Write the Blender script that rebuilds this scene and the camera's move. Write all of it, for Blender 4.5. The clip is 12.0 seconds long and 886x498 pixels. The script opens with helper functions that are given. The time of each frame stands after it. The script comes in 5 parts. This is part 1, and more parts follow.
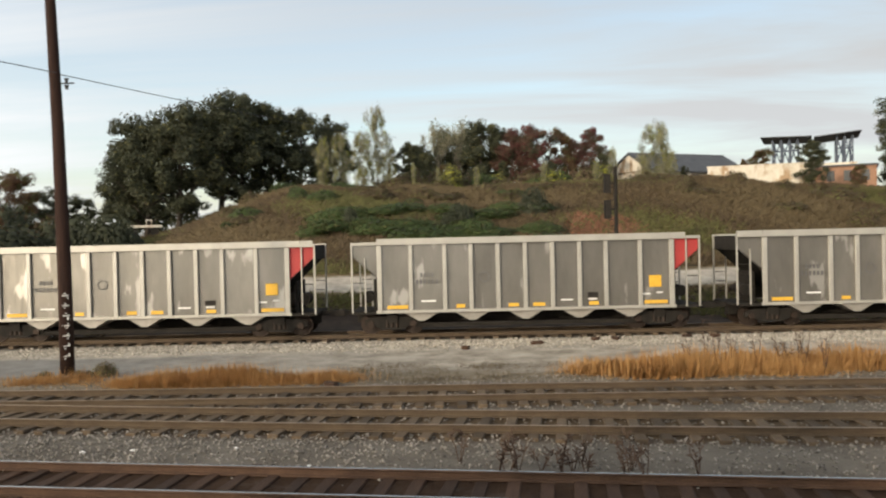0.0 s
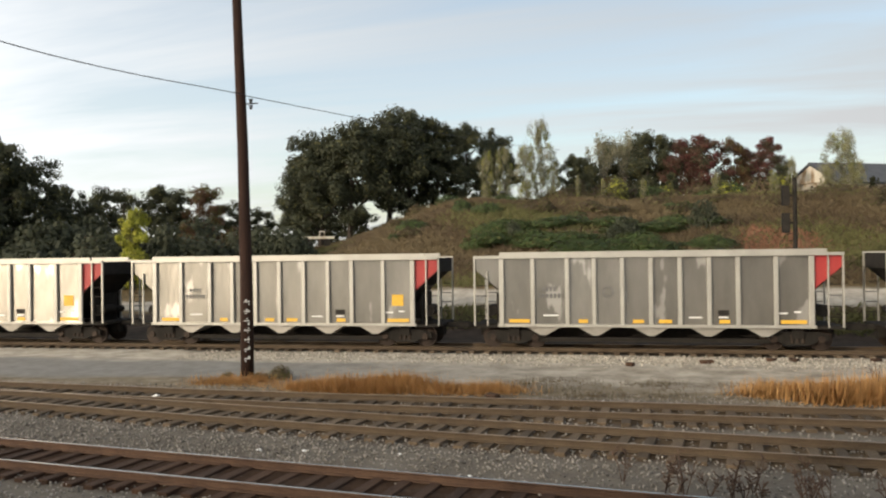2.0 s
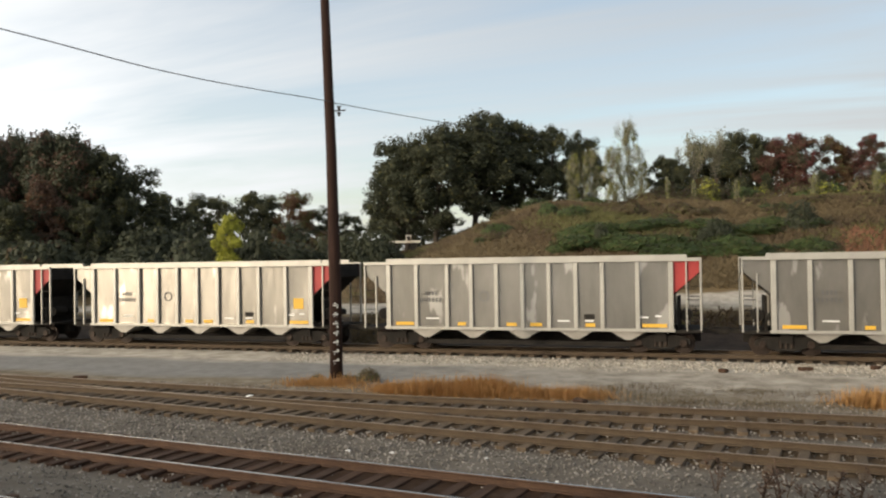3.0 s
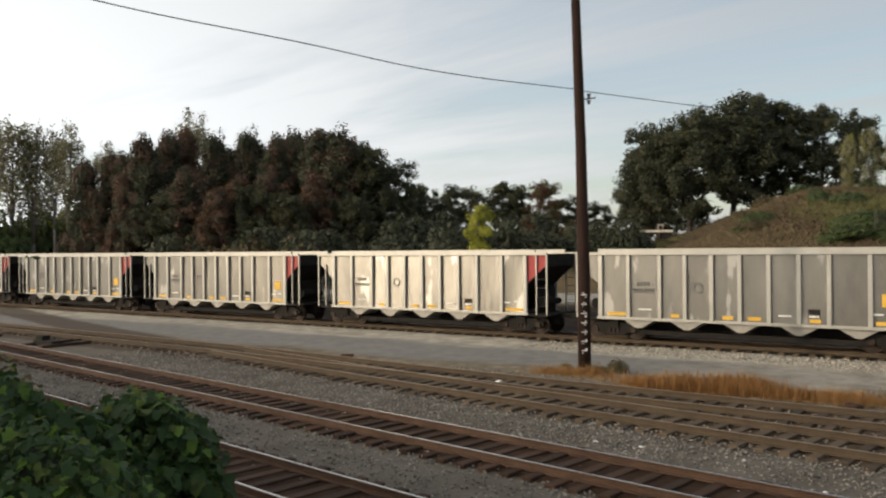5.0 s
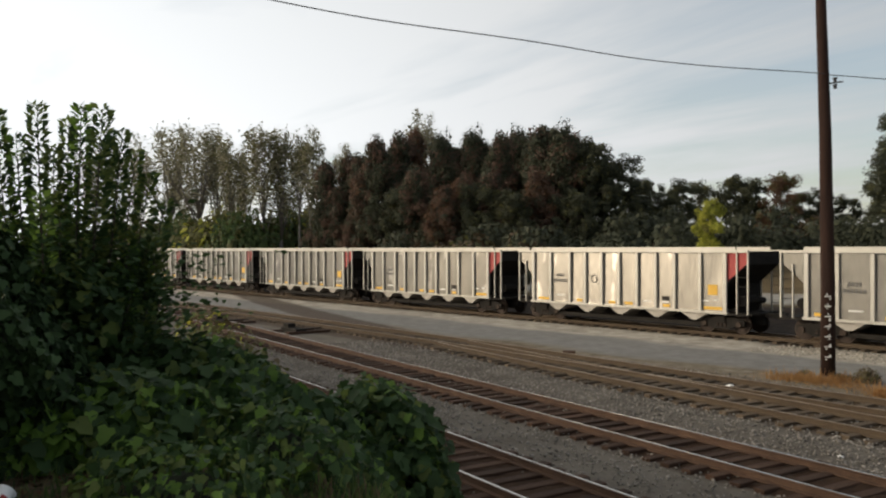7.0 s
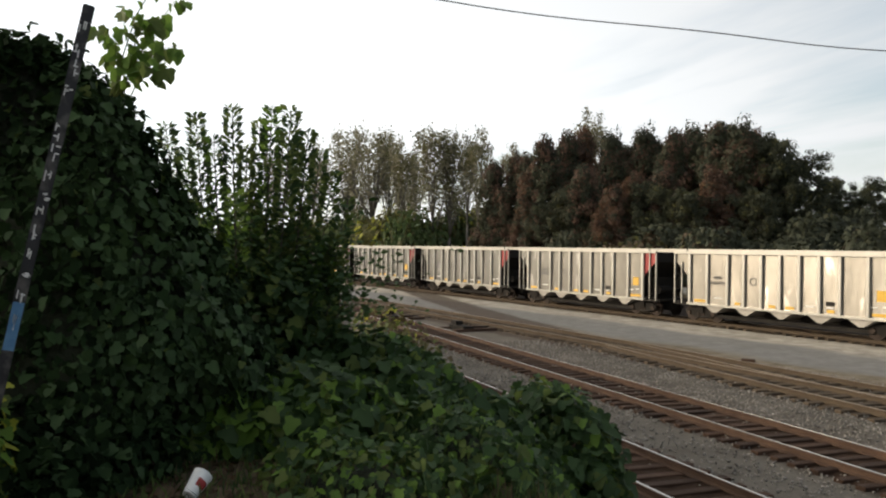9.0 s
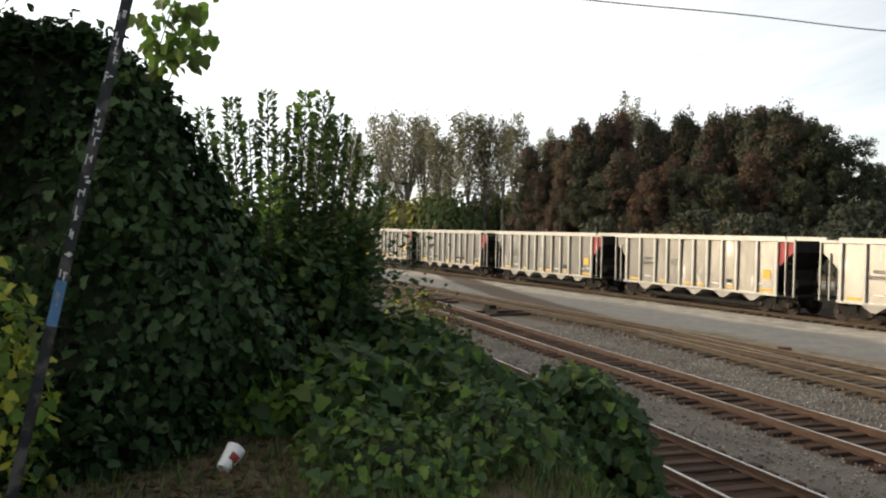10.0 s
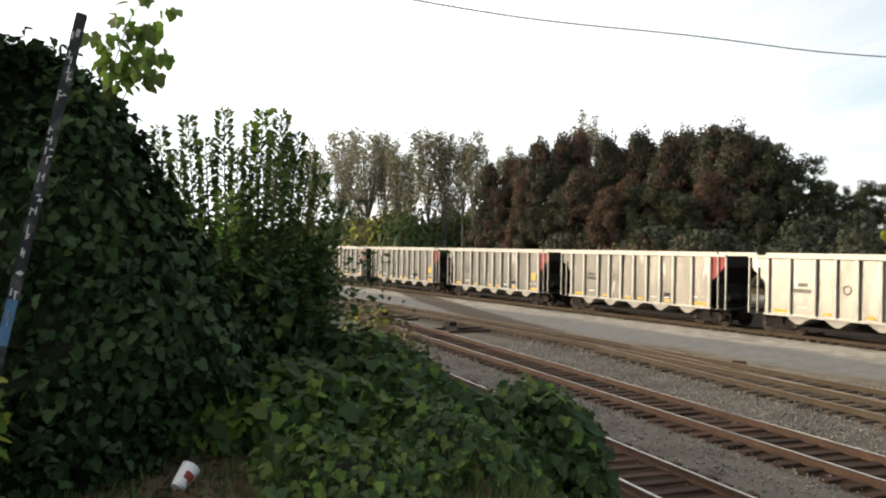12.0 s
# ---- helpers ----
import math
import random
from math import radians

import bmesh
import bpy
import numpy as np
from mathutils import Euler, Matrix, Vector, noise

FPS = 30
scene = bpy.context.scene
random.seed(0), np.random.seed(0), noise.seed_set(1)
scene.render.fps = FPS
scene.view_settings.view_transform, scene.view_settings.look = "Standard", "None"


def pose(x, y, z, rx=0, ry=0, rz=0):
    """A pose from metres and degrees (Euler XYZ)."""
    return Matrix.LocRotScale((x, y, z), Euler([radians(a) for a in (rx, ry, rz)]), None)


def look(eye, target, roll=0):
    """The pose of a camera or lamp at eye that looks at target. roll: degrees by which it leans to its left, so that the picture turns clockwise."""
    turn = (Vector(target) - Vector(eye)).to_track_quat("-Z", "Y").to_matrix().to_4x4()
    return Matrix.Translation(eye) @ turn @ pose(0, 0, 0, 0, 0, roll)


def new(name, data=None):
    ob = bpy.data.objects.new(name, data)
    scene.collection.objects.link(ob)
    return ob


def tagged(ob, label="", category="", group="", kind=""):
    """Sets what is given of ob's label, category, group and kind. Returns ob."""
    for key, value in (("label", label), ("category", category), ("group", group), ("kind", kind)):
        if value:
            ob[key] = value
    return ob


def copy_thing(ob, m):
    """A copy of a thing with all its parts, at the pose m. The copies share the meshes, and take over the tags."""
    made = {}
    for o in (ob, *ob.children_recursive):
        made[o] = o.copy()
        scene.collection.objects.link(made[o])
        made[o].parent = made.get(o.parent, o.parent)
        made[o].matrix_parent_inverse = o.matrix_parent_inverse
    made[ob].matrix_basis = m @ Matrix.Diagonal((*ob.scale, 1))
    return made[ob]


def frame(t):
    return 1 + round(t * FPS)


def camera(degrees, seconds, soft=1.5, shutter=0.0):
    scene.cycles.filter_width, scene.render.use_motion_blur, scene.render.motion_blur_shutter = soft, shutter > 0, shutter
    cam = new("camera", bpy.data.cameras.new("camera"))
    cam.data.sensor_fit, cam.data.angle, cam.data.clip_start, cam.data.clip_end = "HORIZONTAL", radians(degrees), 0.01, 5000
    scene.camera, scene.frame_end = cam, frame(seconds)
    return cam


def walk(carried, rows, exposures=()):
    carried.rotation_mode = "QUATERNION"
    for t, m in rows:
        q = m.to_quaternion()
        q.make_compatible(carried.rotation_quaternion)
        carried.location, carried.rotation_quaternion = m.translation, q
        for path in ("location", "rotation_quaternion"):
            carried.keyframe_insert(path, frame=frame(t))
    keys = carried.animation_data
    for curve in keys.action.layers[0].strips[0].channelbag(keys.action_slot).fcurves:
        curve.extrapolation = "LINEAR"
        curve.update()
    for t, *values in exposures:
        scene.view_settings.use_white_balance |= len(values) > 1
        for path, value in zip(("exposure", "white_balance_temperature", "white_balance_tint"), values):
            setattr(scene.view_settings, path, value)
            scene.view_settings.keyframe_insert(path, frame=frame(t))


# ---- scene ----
EYE = (0.0, 0.0, 4.0)          # rail tops lie at z = 0, the train runs along x
cam = camera(56.17, 12.0, soft=2.15, shutter=0.15)
TURN = [
    (0.0, 89.21, 1.32, 0.65),
    (0.5, 88.86, 1.74, 6.76),
    (1.0, 89.59, 1.17, 10.25),
    (1.5, 89.75, 0.94, 10.57),
    (2.0, 90.29, 0.73, 11.86),
    (2.5, 90.63, 0.84, 13.98),
    (3.0, 90.63, 0.89, 17.78),
    (3.2, 90.80, 0.87, 19.75),
    (4.8, 90.19, 0.15, 32.17),
    (5.0, 90.09, 0.45, 34.82),
    (5.5, 89.96, 0.70, 40.02),
    (6.0, 89.89, 0.52, 42.08),
    (6.5, 90.58, 0.30, 45.91),
    (7.0, 89.91, 0.14, 50.07),
    (7.5, 88.86, 0.98, 55.58),
    (7.7, 88.79, 0.75, 57.00),
    (9.3, 89.87, -0.41, 62.39),
    (9.5, 89.61, -0.24, 63.08),
    (10.0, 88.68, -1.12, 63.91),
    (10.5, 88.86, -1.25, 63.71),
    (11.0, 89.20, -0.73, 63.01),
    (11.5, 89.73, -0.84, 62.09),
    (12.0, 89.91, -0.89, 61.20),
]
SWAY = {7.5: -0.05, 7.7: -0.03, 9.3: -0.2, 9.5: -0.16, 10.0: -0.08, 10.5: -0.03, 11.0: -0.01}
EXPOSURE = [(0.0, 0.08), (2.5, 0.0), (5.5, -0.38), (7.5, -0.5), (9.5, -0.08), (12.0, 0.18)]
walk(cam, [(t, pose(EYE[0] + SWAY.get(t, 0.0), EYE[1], EYE[2], a, b, c)) for t, a, b, c in TURN], EXPOSURE)

# ---- world and sun ----
SUN_AZ, SUN_EL = 141.0, 13.0
SUN_DIR = Vector((-math.sin(radians(SUN_AZ)) * math.cos(radians(SUN_EL)), math.cos(radians(SUN_AZ)) * math.cos(radians(SUN_EL)), math.sin(radians(SUN_EL))))


def make_world():
    w = bpy.data.worlds.new("sky")
    scene.world = w
    w.use_nodes = True
    nt = w.node_tree
    nt.nodes.clear()
    N, L = nt.nodes.new, nt.links.new
    out, bg = N("ShaderNodeOutputWorld"), N("ShaderNodeBackground")
    sky = N("ShaderNodeTexSky")
    sky.sky_type, sky.sun_disc = "NISHITA", False
    sky.sun_elevation, sky.sun_rotation = radians(SUN_EL), radians(-SUN_AZ)
    sky.air_density, sky.dust_density, sky.ozone_density = 1.0, 1.5, 1.0
    co = N("ShaderNodeTexCoord")
    sep = N("ShaderNodeSeparateXYZ")
    L(co.outputs["Generated"], sep.inputs[0])
    # high thin cloud: direction laid onto a flat ceiling, stretched along one way
    up = N("ShaderNodeMath"); up.operation = "MAXIMUM"; up.inputs[1].default_value = 0.0
    L(sep.outputs[2], up.inputs[0])
    add = N("ShaderNodeMath"); add.operation = "ADD"; add.inputs[1].default_value = 0.12
    L(up.outputs[0], add.inputs[0])
    comb = N("ShaderNodeCombineXYZ")
    for i in (0, 1):
        dv = N("ShaderNodeMath"); dv.operation = "DIVIDE"
        L(sep.outputs[i], dv.inputs[0]); L(add.outputs[0], dv.inputs[1])
        L(dv.outputs[0], comb.inputs[i])
    mp = N("ShaderNodeMapping"); mp.inputs["Rotation"].default_value = (0, 0, radians(35)); mp.inputs["Scale"].default_value = (0.35, 1.1, 1)
    L(comb.outputs[0], mp.inputs[0])
    n1 = N("ShaderNodeTexNoise"); n1.inputs["Scale"].default_value = 0.9; n1.inputs["Detail"].default_value = 6; n1.inputs["Roughness"].default_value = 0.55; n1.inputs["Distortion"].default_value = 0.4
    L(mp.outputs[0], n1.inputs["Vector"])
    rmp = N("ShaderNodeMapRange"); rmp.inputs[1].default_value = 0.4; rmp.inputs[2].default_value = 0.63
    L(n1.outputs["Fac"], rmp.inputs[0])
    # bright veil round the sun and along the horizon
    dot = N("ShaderNodeVectorMath"); dot.operation = "DOT_PRODUCT"; dot.inputs[1].default_value = SUN_DIR
    L(co.outputs["Generated"], dot.inputs[0])
    aur = N("ShaderNodeMapRange"); aur.inputs[1].default_value = -1.0; aur.inputs[2].default_value = 0.95; aur.interpolation_type = "SMOOTHSTEP"
    L(dot.outputs["Value"], aur.inputs[0])
    veil = N("ShaderNodeMath"); veil.operation = "MULTIPLY_ADD"; veil.inputs[1].default_value = VEIL[0]; veil.inputs[2].default_value = VEIL[1]
    L(aur.outputs[0], veil.inputs[0])
    cloud = N("ShaderNodeMath"); cloud.operation = "MULTIPLY_ADD"; cloud.inputs[1].default_value = 0.68
    L(rmp.outputs[0], cloud.inputs[0]); cloud.inputs[2].default_value = 0.35
    fac = N("ShaderNodeMath"); fac.operation = "ADD"; fac.use_clamp = True
    L(cloud.outputs[0], fac.inputs[0])
    au2 = N("ShaderNodeMath"); au2.operation = "MULTIPLY"; au2.inputs[1].default_value = 0.35
    L(aur.outputs[0], au2.inputs[0]); L(au2.outputs[0], fac.inputs[1])
    # the veil thins towards the zenith
    thin = N("ShaderNodeMapRange"); thin.inputs[1].default_value = 0.1; thin.inputs[2].default_value = 0.8; thin.inputs[3].default_value = 1.0; thin.inputs[4].default_value = 0.42
    L(sep.outputs[2], thin.inputs[0])
    vt = N("ShaderNodeMath"); vt.operation = "MULTIPLY"
    L(veil.outputs[0], vt.inputs[0]); L(thin.outputs[0], vt.inputs[1])
    white = N("ShaderNodeVectorMath"); white.operation = "SCALE"; white.inputs[0].default_value = (0.96, 0.985, 1.0)
    L(vt.outputs[0], white.inputs["Scale"])
    mix = N("ShaderNodeMix"); mix.data_type = "RGBA"
    skys = N("ShaderNodeVectorMath"); skys.operation = "SCALE"; skys.inputs["Scale"].default_value = 2.2
    L(sky.outputs[0], skys.inputs[0])
    L(fac.outputs[0], mix.inputs["Factor"]); L(skys.outputs[0], mix.inputs["A"]); L(white.outputs[0], mix.inputs["B"])
    # warm glow of the veiled sun
    pos = N("ShaderNodeMath"); pos.operation = "MAXIMUM"; pos.inputs[1].default_value = 0.0
    L(dot.outputs["Value"], pos.inputs[0])
    pw = N("ShaderNodeMath"); pw.operation = "POWER"; pw.inputs[1].default_value = 7.0
    L(pos.outputs[0], pw.inputs[0])
    glow = N("ShaderNodeVectorMath"); glow.operation = "SCALE"; glow.inputs[0].default_value = (34.0, 29.0, 20.5)
    L(pw.outputs[0], glow.inputs["Scale"])
    tot = N("ShaderNodeVectorMath"); tot.operation = "ADD"
    L(mix.outputs["Result"], tot.inputs[0]); L(glow.outputs[0], tot.inputs[1])
    L(tot.outputs[0], bg.inputs["Color"])
    bg.inputs["Strength"].default_value = 0.1
    L(bg.outputs[0], out.inputs["Surface"])


VEIL = (12.0, 6.7)
make_world()
sun_data = bpy.data.lights.new("sun", "SUN")
sun_data.energy, sun_data.angle, sun_data.color = 2.7, radians(3.0), (1.0, 0.83, 0.62)
sun = new("sun", sun_data)
sun.matrix_world = look(SUN_DIR * 100, (0, 0, 0))

# ---- materials ----


def material(name, a, b, scale=3.0, rough=0.8, metal=0.0, bump=0.2, fine=25.0, stretch=(1, 1, 1), rand=0.0, island=0.0, translucent=0.0, third=None, third_scale=0.4, spec=0.3, bump_dist=0.02, third_edge=(0.5, 0.62)):
    """Two colours mixed by coarse and fine noise, with relief; rand and island vary pieces in brightness."""
    m = bpy.data.materials.new(name)
    m.use_nodes = True
    nt = m.node_tree
    N, L = nt.nodes.new, nt.links.new
    p = nt.nodes["Principled BSDF"]
    p.inputs["Roughness"].default_value, p.inputs["Metallic"].default_value = rough, metal
    p.inputs["Specular IOR Level"].default_value = spec
    co = N("ShaderNodeTexCoord")
    mp = N("ShaderNodeMapping")
    mp.inputs["Scale"].default_value = stretch
    L(co.outputs["Object"], mp.inputs[0])
    if rand:
        oi, off = N("ShaderNodeObjectInfo"), N("ShaderNodeMath")
        off.operation, off.inputs[1].default_value = "MULTIPLY", 60.0
        L(oi.outputs["Random"], off.inputs[0]); L(off.outputs[0], mp.inputs["Location"])
    n1, n2 = N("ShaderNodeTexNoise"), N("ShaderNodeTexNoise")
    for n, s, d in ((n1, scale, 5), (n2, fine, 4)):
        n.inputs["Scale"].default_value, n.inputs["Detail"].default_value, n.inputs["Roughness"].default_value = s, d, 0.62
        L(mp.outputs[0], n.inputs["Vector"])
    mixf = N("ShaderNodeMix")
    mixf.inputs["Factor"].default_value = 0.4
    L(n1.outputs["Fac"], mixf.inputs["A"]); L(n2.outputs["Fac"], mixf.inputs["B"])
    rg = N("ShaderNodeMapRange"); rg.inputs[1].default_value = 0.34; rg.inputs[2].default_value = 0.66
    L(mixf.outputs["Result"], rg.inputs[0])
    mix = N("ShaderNodeMix"); mix.data_type = "RGBA"
    mix.inputs["A"].default_value, mix.inputs["B"].default_value = (*a, 1), (*b, 1)
    L(rg.outputs[0], mix.inputs["Factor"])
    col = mix.outputs["Result"]
    if third:
        n3 = N("ShaderNodeTexNoise"); n3.inputs["Scale"].default_value = third_scale; n3.inputs["Detail"].default_value = 4
        L(mp.outputs[0], n3.inputs["Vector"])
        r3 = N("ShaderNodeMapRange"); r3.inputs[1].default_value, r3.inputs[2].default_value = third_edge
        L(n3.outputs["Fac"], r3.inputs[0])
        m3 = N("ShaderNodeMix"); m3.data_type = "RGBA"
        L(r3.outputs[0], m3.inputs["Factor"]); L(col, m3.inputs["A"]); m3.inputs["B"].default_value = (*third, 1)
        col = m3.outputs["Result"]
    for amount, node, sock in ((rand, "ShaderNodeObjectInfo", "Random"), (island, "ShaderNodeNewGeometry", "Random Per Island")):
        if amount:
            g = N(node)
            mr = N("ShaderNodeMapRange"); mr.inputs[3].default_value = 1 - amount; mr.inputs[4].default_value = 1 + amount
            L(g.outputs[sock], mr.inputs[0])
            sc = N("ShaderNodeVectorMath"); sc.operation = "SCALE"
            L(col, sc.inputs[0]); L(mr.outputs[0], sc.inputs["Scale"])
            col = sc.outputs[0]
    L(col, p.inputs["Base Color"])
    if bump:
        bp = N("ShaderNodeBump"); bp.inputs["Strength"].default_value = bump; bp.inputs["Distance"].default_value = bump_dist
        L(n2.outputs["Fac"], bp.inputs["Height"]); L(bp.outputs[0], p.inputs["Normal"])
    if translucent:
        tr, ms = N("ShaderNodeBsdfTranslucent"), N("ShaderNodeMixShader")
        L(col, tr.inputs["Color"]); ms.inputs[0].default_value = translucent
        L(p.outputs[0], ms.inputs[1]); L(tr.outputs[0], ms.inputs[2])
        L(ms.outputs[0], nt.nodes["Material Output"].inputs["Surface"])
    return m


def leafy(name, a, b, tr=0.35, island=0.2, rough=0.6):
    return material(name, a, b, scale=0.6, rough=rough, bump=0, fine=4.0, island=island, translucent=tr, spec=0.25)


CAR_GREY = material("weathered_aluminium", (0.17, 0.16, 0.14), (0.245, 0.23, 0.203), scale=0.9, rough=0.27, metal=0.56, bump=0.2, bump_dist=0.05, fine=2.4, stretch=(1.5, 1.5, 0.5), third=(0.42, 0.4, 0.365), third_scale=0.85, third_edge=(0.6, 0.64), spec=0.5, rand=0.1)
def rolled(m, amount):
    """Sheet with an upright grain, which draws highlights out up and down."""
    nt = m.node_tree
    p = nt.nodes["Principled BSDF"]
    t = nt.nodes.new("ShaderNodeTangent")
    t.direction_type, t.axis = "RADIAL", "Z"
    nt.links.new(t.outputs[0], p.inputs["Tangent"])
    p.inputs["Anisotropic"].default_value, p.inputs["Anisotropic Rotation"].default_value = amount, 0.25


rolled(CAR_GREY, 0.65)
CAR_TRIM = material("pale_aluminium_trim", (0.32, 0.305, 0.272), (0.41, 0.395, 0.355), scale=1.5, rough=0.4, metal=0.3, bump=0.05, spec=0.5)
CAR_CHUTE = material("dusty_chute_steel", (0.24, 0.225, 0.2), (0.34, 0.32, 0.29), scale=1.5, rough=0.5, metal=0.3, bump=0.1)
CAR_RED = material("faded_red_paint", (0.27, 0.026, 0.028), (0.34, 0.045, 0.04), scale=1.5, rough=0.5, bump=0.05)
CAR_YELLOW = material("yellow_reflective_paint", (0.55, 0.31, 0.025), (0.66, 0.4, 0.05), scale=4, rough=0.5, bump=0)
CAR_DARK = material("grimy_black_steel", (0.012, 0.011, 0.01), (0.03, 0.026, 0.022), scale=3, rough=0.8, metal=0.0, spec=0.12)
CAR_MARK = material("faded_black_paint", (0.045, 0.044, 0.045), (0.09, 0.088, 0.085), scale=6, rough=0.6, bump=0)
CAR_LABEL = material("white_stencil_paint", (0.6, 0.6, 0.58), (0.7, 0.7, 0.68), scale=6, rough=0.6, bump=0)
WHEEL = material("brown_steel_wheel", (0.02, 0.014, 0.011), (0.05, 0.034, 0.025), scale=5, rough=0.6, metal=0.4)
# rust brown with the shade on the rail's sides mixed into the colour
RAIL = material("rusty_shaded_rail_web", (0.045, 0.025, 0.016), (0.09, 0.052, 0.033), scale=2, rough=0.85, fine=30)
RAIL_DUSTY = material("dusty_rail_web", (0.055, 0.038, 0.024), (0.09, 0.065, 0.041), scale=2, rough=0.85, fine=30)
RAIL_TOP = material("polished_rail_head", (0.35, 0.32, 0.29), (0.45, 0.42, 0.39), scale=2, rough=0.22, metal=0.95, bump=0.03, stretch=(0.3, 4, 1))
RAIL_DULL = material("dull_rail_head", (0.17, 0.128, 0.088), (0.26, 0.2, 0.142), scale=2, rough=0.4, metal=0.5, bump=0.05)
TIE = material("creosoted_timber_tie", (0.032, 0.0165, 0.0095), (0.068, 0.037, 0.022), scale=2.5, rough=0.9, fine=30, stretch=(3, 0.6, 1), rand=0.4, bump=0.5)
TIE_DUSTY = material("dusty_timber_tie", (0.06, 0.043, 0.027), (0.112, 0.082, 0.054), scale=2.5, rough=0.9, fine=30, stretch=(3, 0.6, 1), rand=0.4, bump=0.5)
BED_DARK = material("oily_brown_track_bed", (0.025, 0.0145, 0.0095), (0.056, 0.034, 0.0215), scale=1.2, rough=0.95, fine=14, bump=0.9, bump_dist=0.05, spec=0.1, third=(0.065, 0.05, 0.038), third_scale=1.6, third_edge=(0.6, 0.75))
# brown dirt kept darker than the yard ties, to paint shadows in the gaps
BED_DUST_SHADE = material("dusty_shaded_track_bed", (0.055, 0.037, 0.022), (0.1, 0.073, 0.046), scale=1.0, rough=0.95, fine=14, bump=0.9, bump_dist=0.05, spec=0.1, third=(0.05, 0.034, 0.022), third_scale=1.3, third_edge=(0.55, 0.7))
STONE = material("grey_ballast_stone", (0.125, 0.114, 0.1), (0.265, 0.246, 0.222), scale=0.8, rough=0.9, fine=14, island=0.5)
POLE = material("creosoted_pole_wood", (0.016, 0.009, 0.007), (0.042, 0.022, 0.016), scale=3, rough=0.85, fine=20, stretch=(6, 6, 0.25), bump=0.5, spec=0.15)
WIRE = material("black_cable", (0.02, 0.02, 0.02), (0.035, 0.035, 0.035), rough=0.6, bump=0)
BARK = material("dark_bark", (0.045, 0.036, 0.03), (0.09, 0.075, 0.06), scale=4, rough=0.95, fine=18, stretch=(2, 2, 0.4), bump=0.6)
BARK_PALE = material("grey_bark", (0.11, 0.1, 0.088), (0.18, 0.165, 0.145), scale=4, rough=0.95, fine=18, stretch=(2, 2, 0.4), bump=0.4)
LEAF_OAK = leafy("dark_oak_leaf", (0.042, 0.048, 0.028), (0.075, 0.078, 0.042))
LEAF_PINE = leafy("dark_evergreen_leaf", (0.036, 0.043, 0.027), (0.064, 0.07, 0.042))
LEAF_MAROON = leafy("maroon_autumn_leaf", (0.09, 0.053, 0.038), (0.145, 0.088, 0.06))
LEAF_RED = leafy("dark_red_autumn_leaf", (0.1, 0.036, 0.036), (0.16, 0.06, 0.052))
LEAF_RUST = leafy("rust_autumn_leaf", (0.085, 0.044, 0.022), (0.14, 0.076, 0.038))
LEAF_OLIVE = leafy("olive_leaf", (0.085, 0.088, 0.032), (0.15, 0.14, 0.055))
LEAF_YELLOW = leafy("yellow_green_leaf", (0.286, 0.312, 0.039), (0.416, 0.403, 0.065))
LEAF_SPARSE = leafy("thin_grey_green_leaf", (0.23, 0.22, 0.15), (0.33, 0.31, 0.21))
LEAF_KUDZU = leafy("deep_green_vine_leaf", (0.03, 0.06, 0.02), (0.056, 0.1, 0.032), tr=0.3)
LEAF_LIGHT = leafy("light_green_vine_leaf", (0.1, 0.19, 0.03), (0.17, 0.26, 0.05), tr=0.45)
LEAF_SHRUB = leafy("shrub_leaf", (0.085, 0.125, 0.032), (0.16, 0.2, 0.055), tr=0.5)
# vine green taken nearly to black: the hedge's shade is in this colour
LEAF_HEDGE_SHADE = material("shaded_hedge_leaf", (0.01, 0.02, 0.009), (0.026, 0.045, 0.016), scale=0.6, rough=0.9, bump=0, fine=4.0, island=0.5, translucent=0.2, spec=0.06)
HILL_GREEN = leafy("hillside_creeper_leaf", (0.052, 0.081, 0.027), (0.085, 0.119, 0.038))
GRASS_TAN = leafy("dry_tan_grass", (0.09, 0.067, 0.036), (0.132, 0.1, 0.054), tr=0.2)
GRASS_BROWN = leafy("brown_dry_grass", (0.065, 0.046, 0.026), (0.094, 0.066, 0.038), tr=0.2)
CLAY = leafy("red_clay_and_dead_stalks", (0.15, 0.072, 0.042), (0.22, 0.11, 0.066), tr=0.1)
GRASS_ORANGE = leafy("orange_broomsedge", (0.35, 0.185, 0.068), (0.48, 0.29, 0.12), tr=0.2)
GRASS_GREEN = leafy("green_grass", (0.075, 0.12, 0.03), (0.135, 0.19, 0.048), tr=0.3)
# near-black filler colour that paints the shade deep among the leaves
CORE = material("inner_shade_colour", (0.012, 0.016, 0.009), (0.03, 0.035, 0.018), scale=2, rough=0.95, bump=0.5, bump_dist=0.1)
WEED_DEAD = material("dead_weed_stalk", (0.05, 0.03, 0.022), (0.1, 0.065, 0.045), scale=5, rough=0.9, bump=0)

# ---- mesh helpers ----


def tag_mesh(name, verts, faces, mats, idx=None, smooth=False):
    me = bpy.data.meshes.new(name)
    me.from_pydata([tuple(v) for v in verts], [], [tuple(int(i) for i in f) for f in faces])
    for m in (mats if isinstance(mats, (list, tuple)) else [mats]):
        me.materials.append(m)
    if idx is not None:
        me.polygons.foreach_set("material_index", np.asarray(idx, dtype=np.int32))
    if smooth:
        me.polygons.foreach_set("use_smooth", np.ones(len(me.polygons), dtype=bool))
    me.update()
    return me


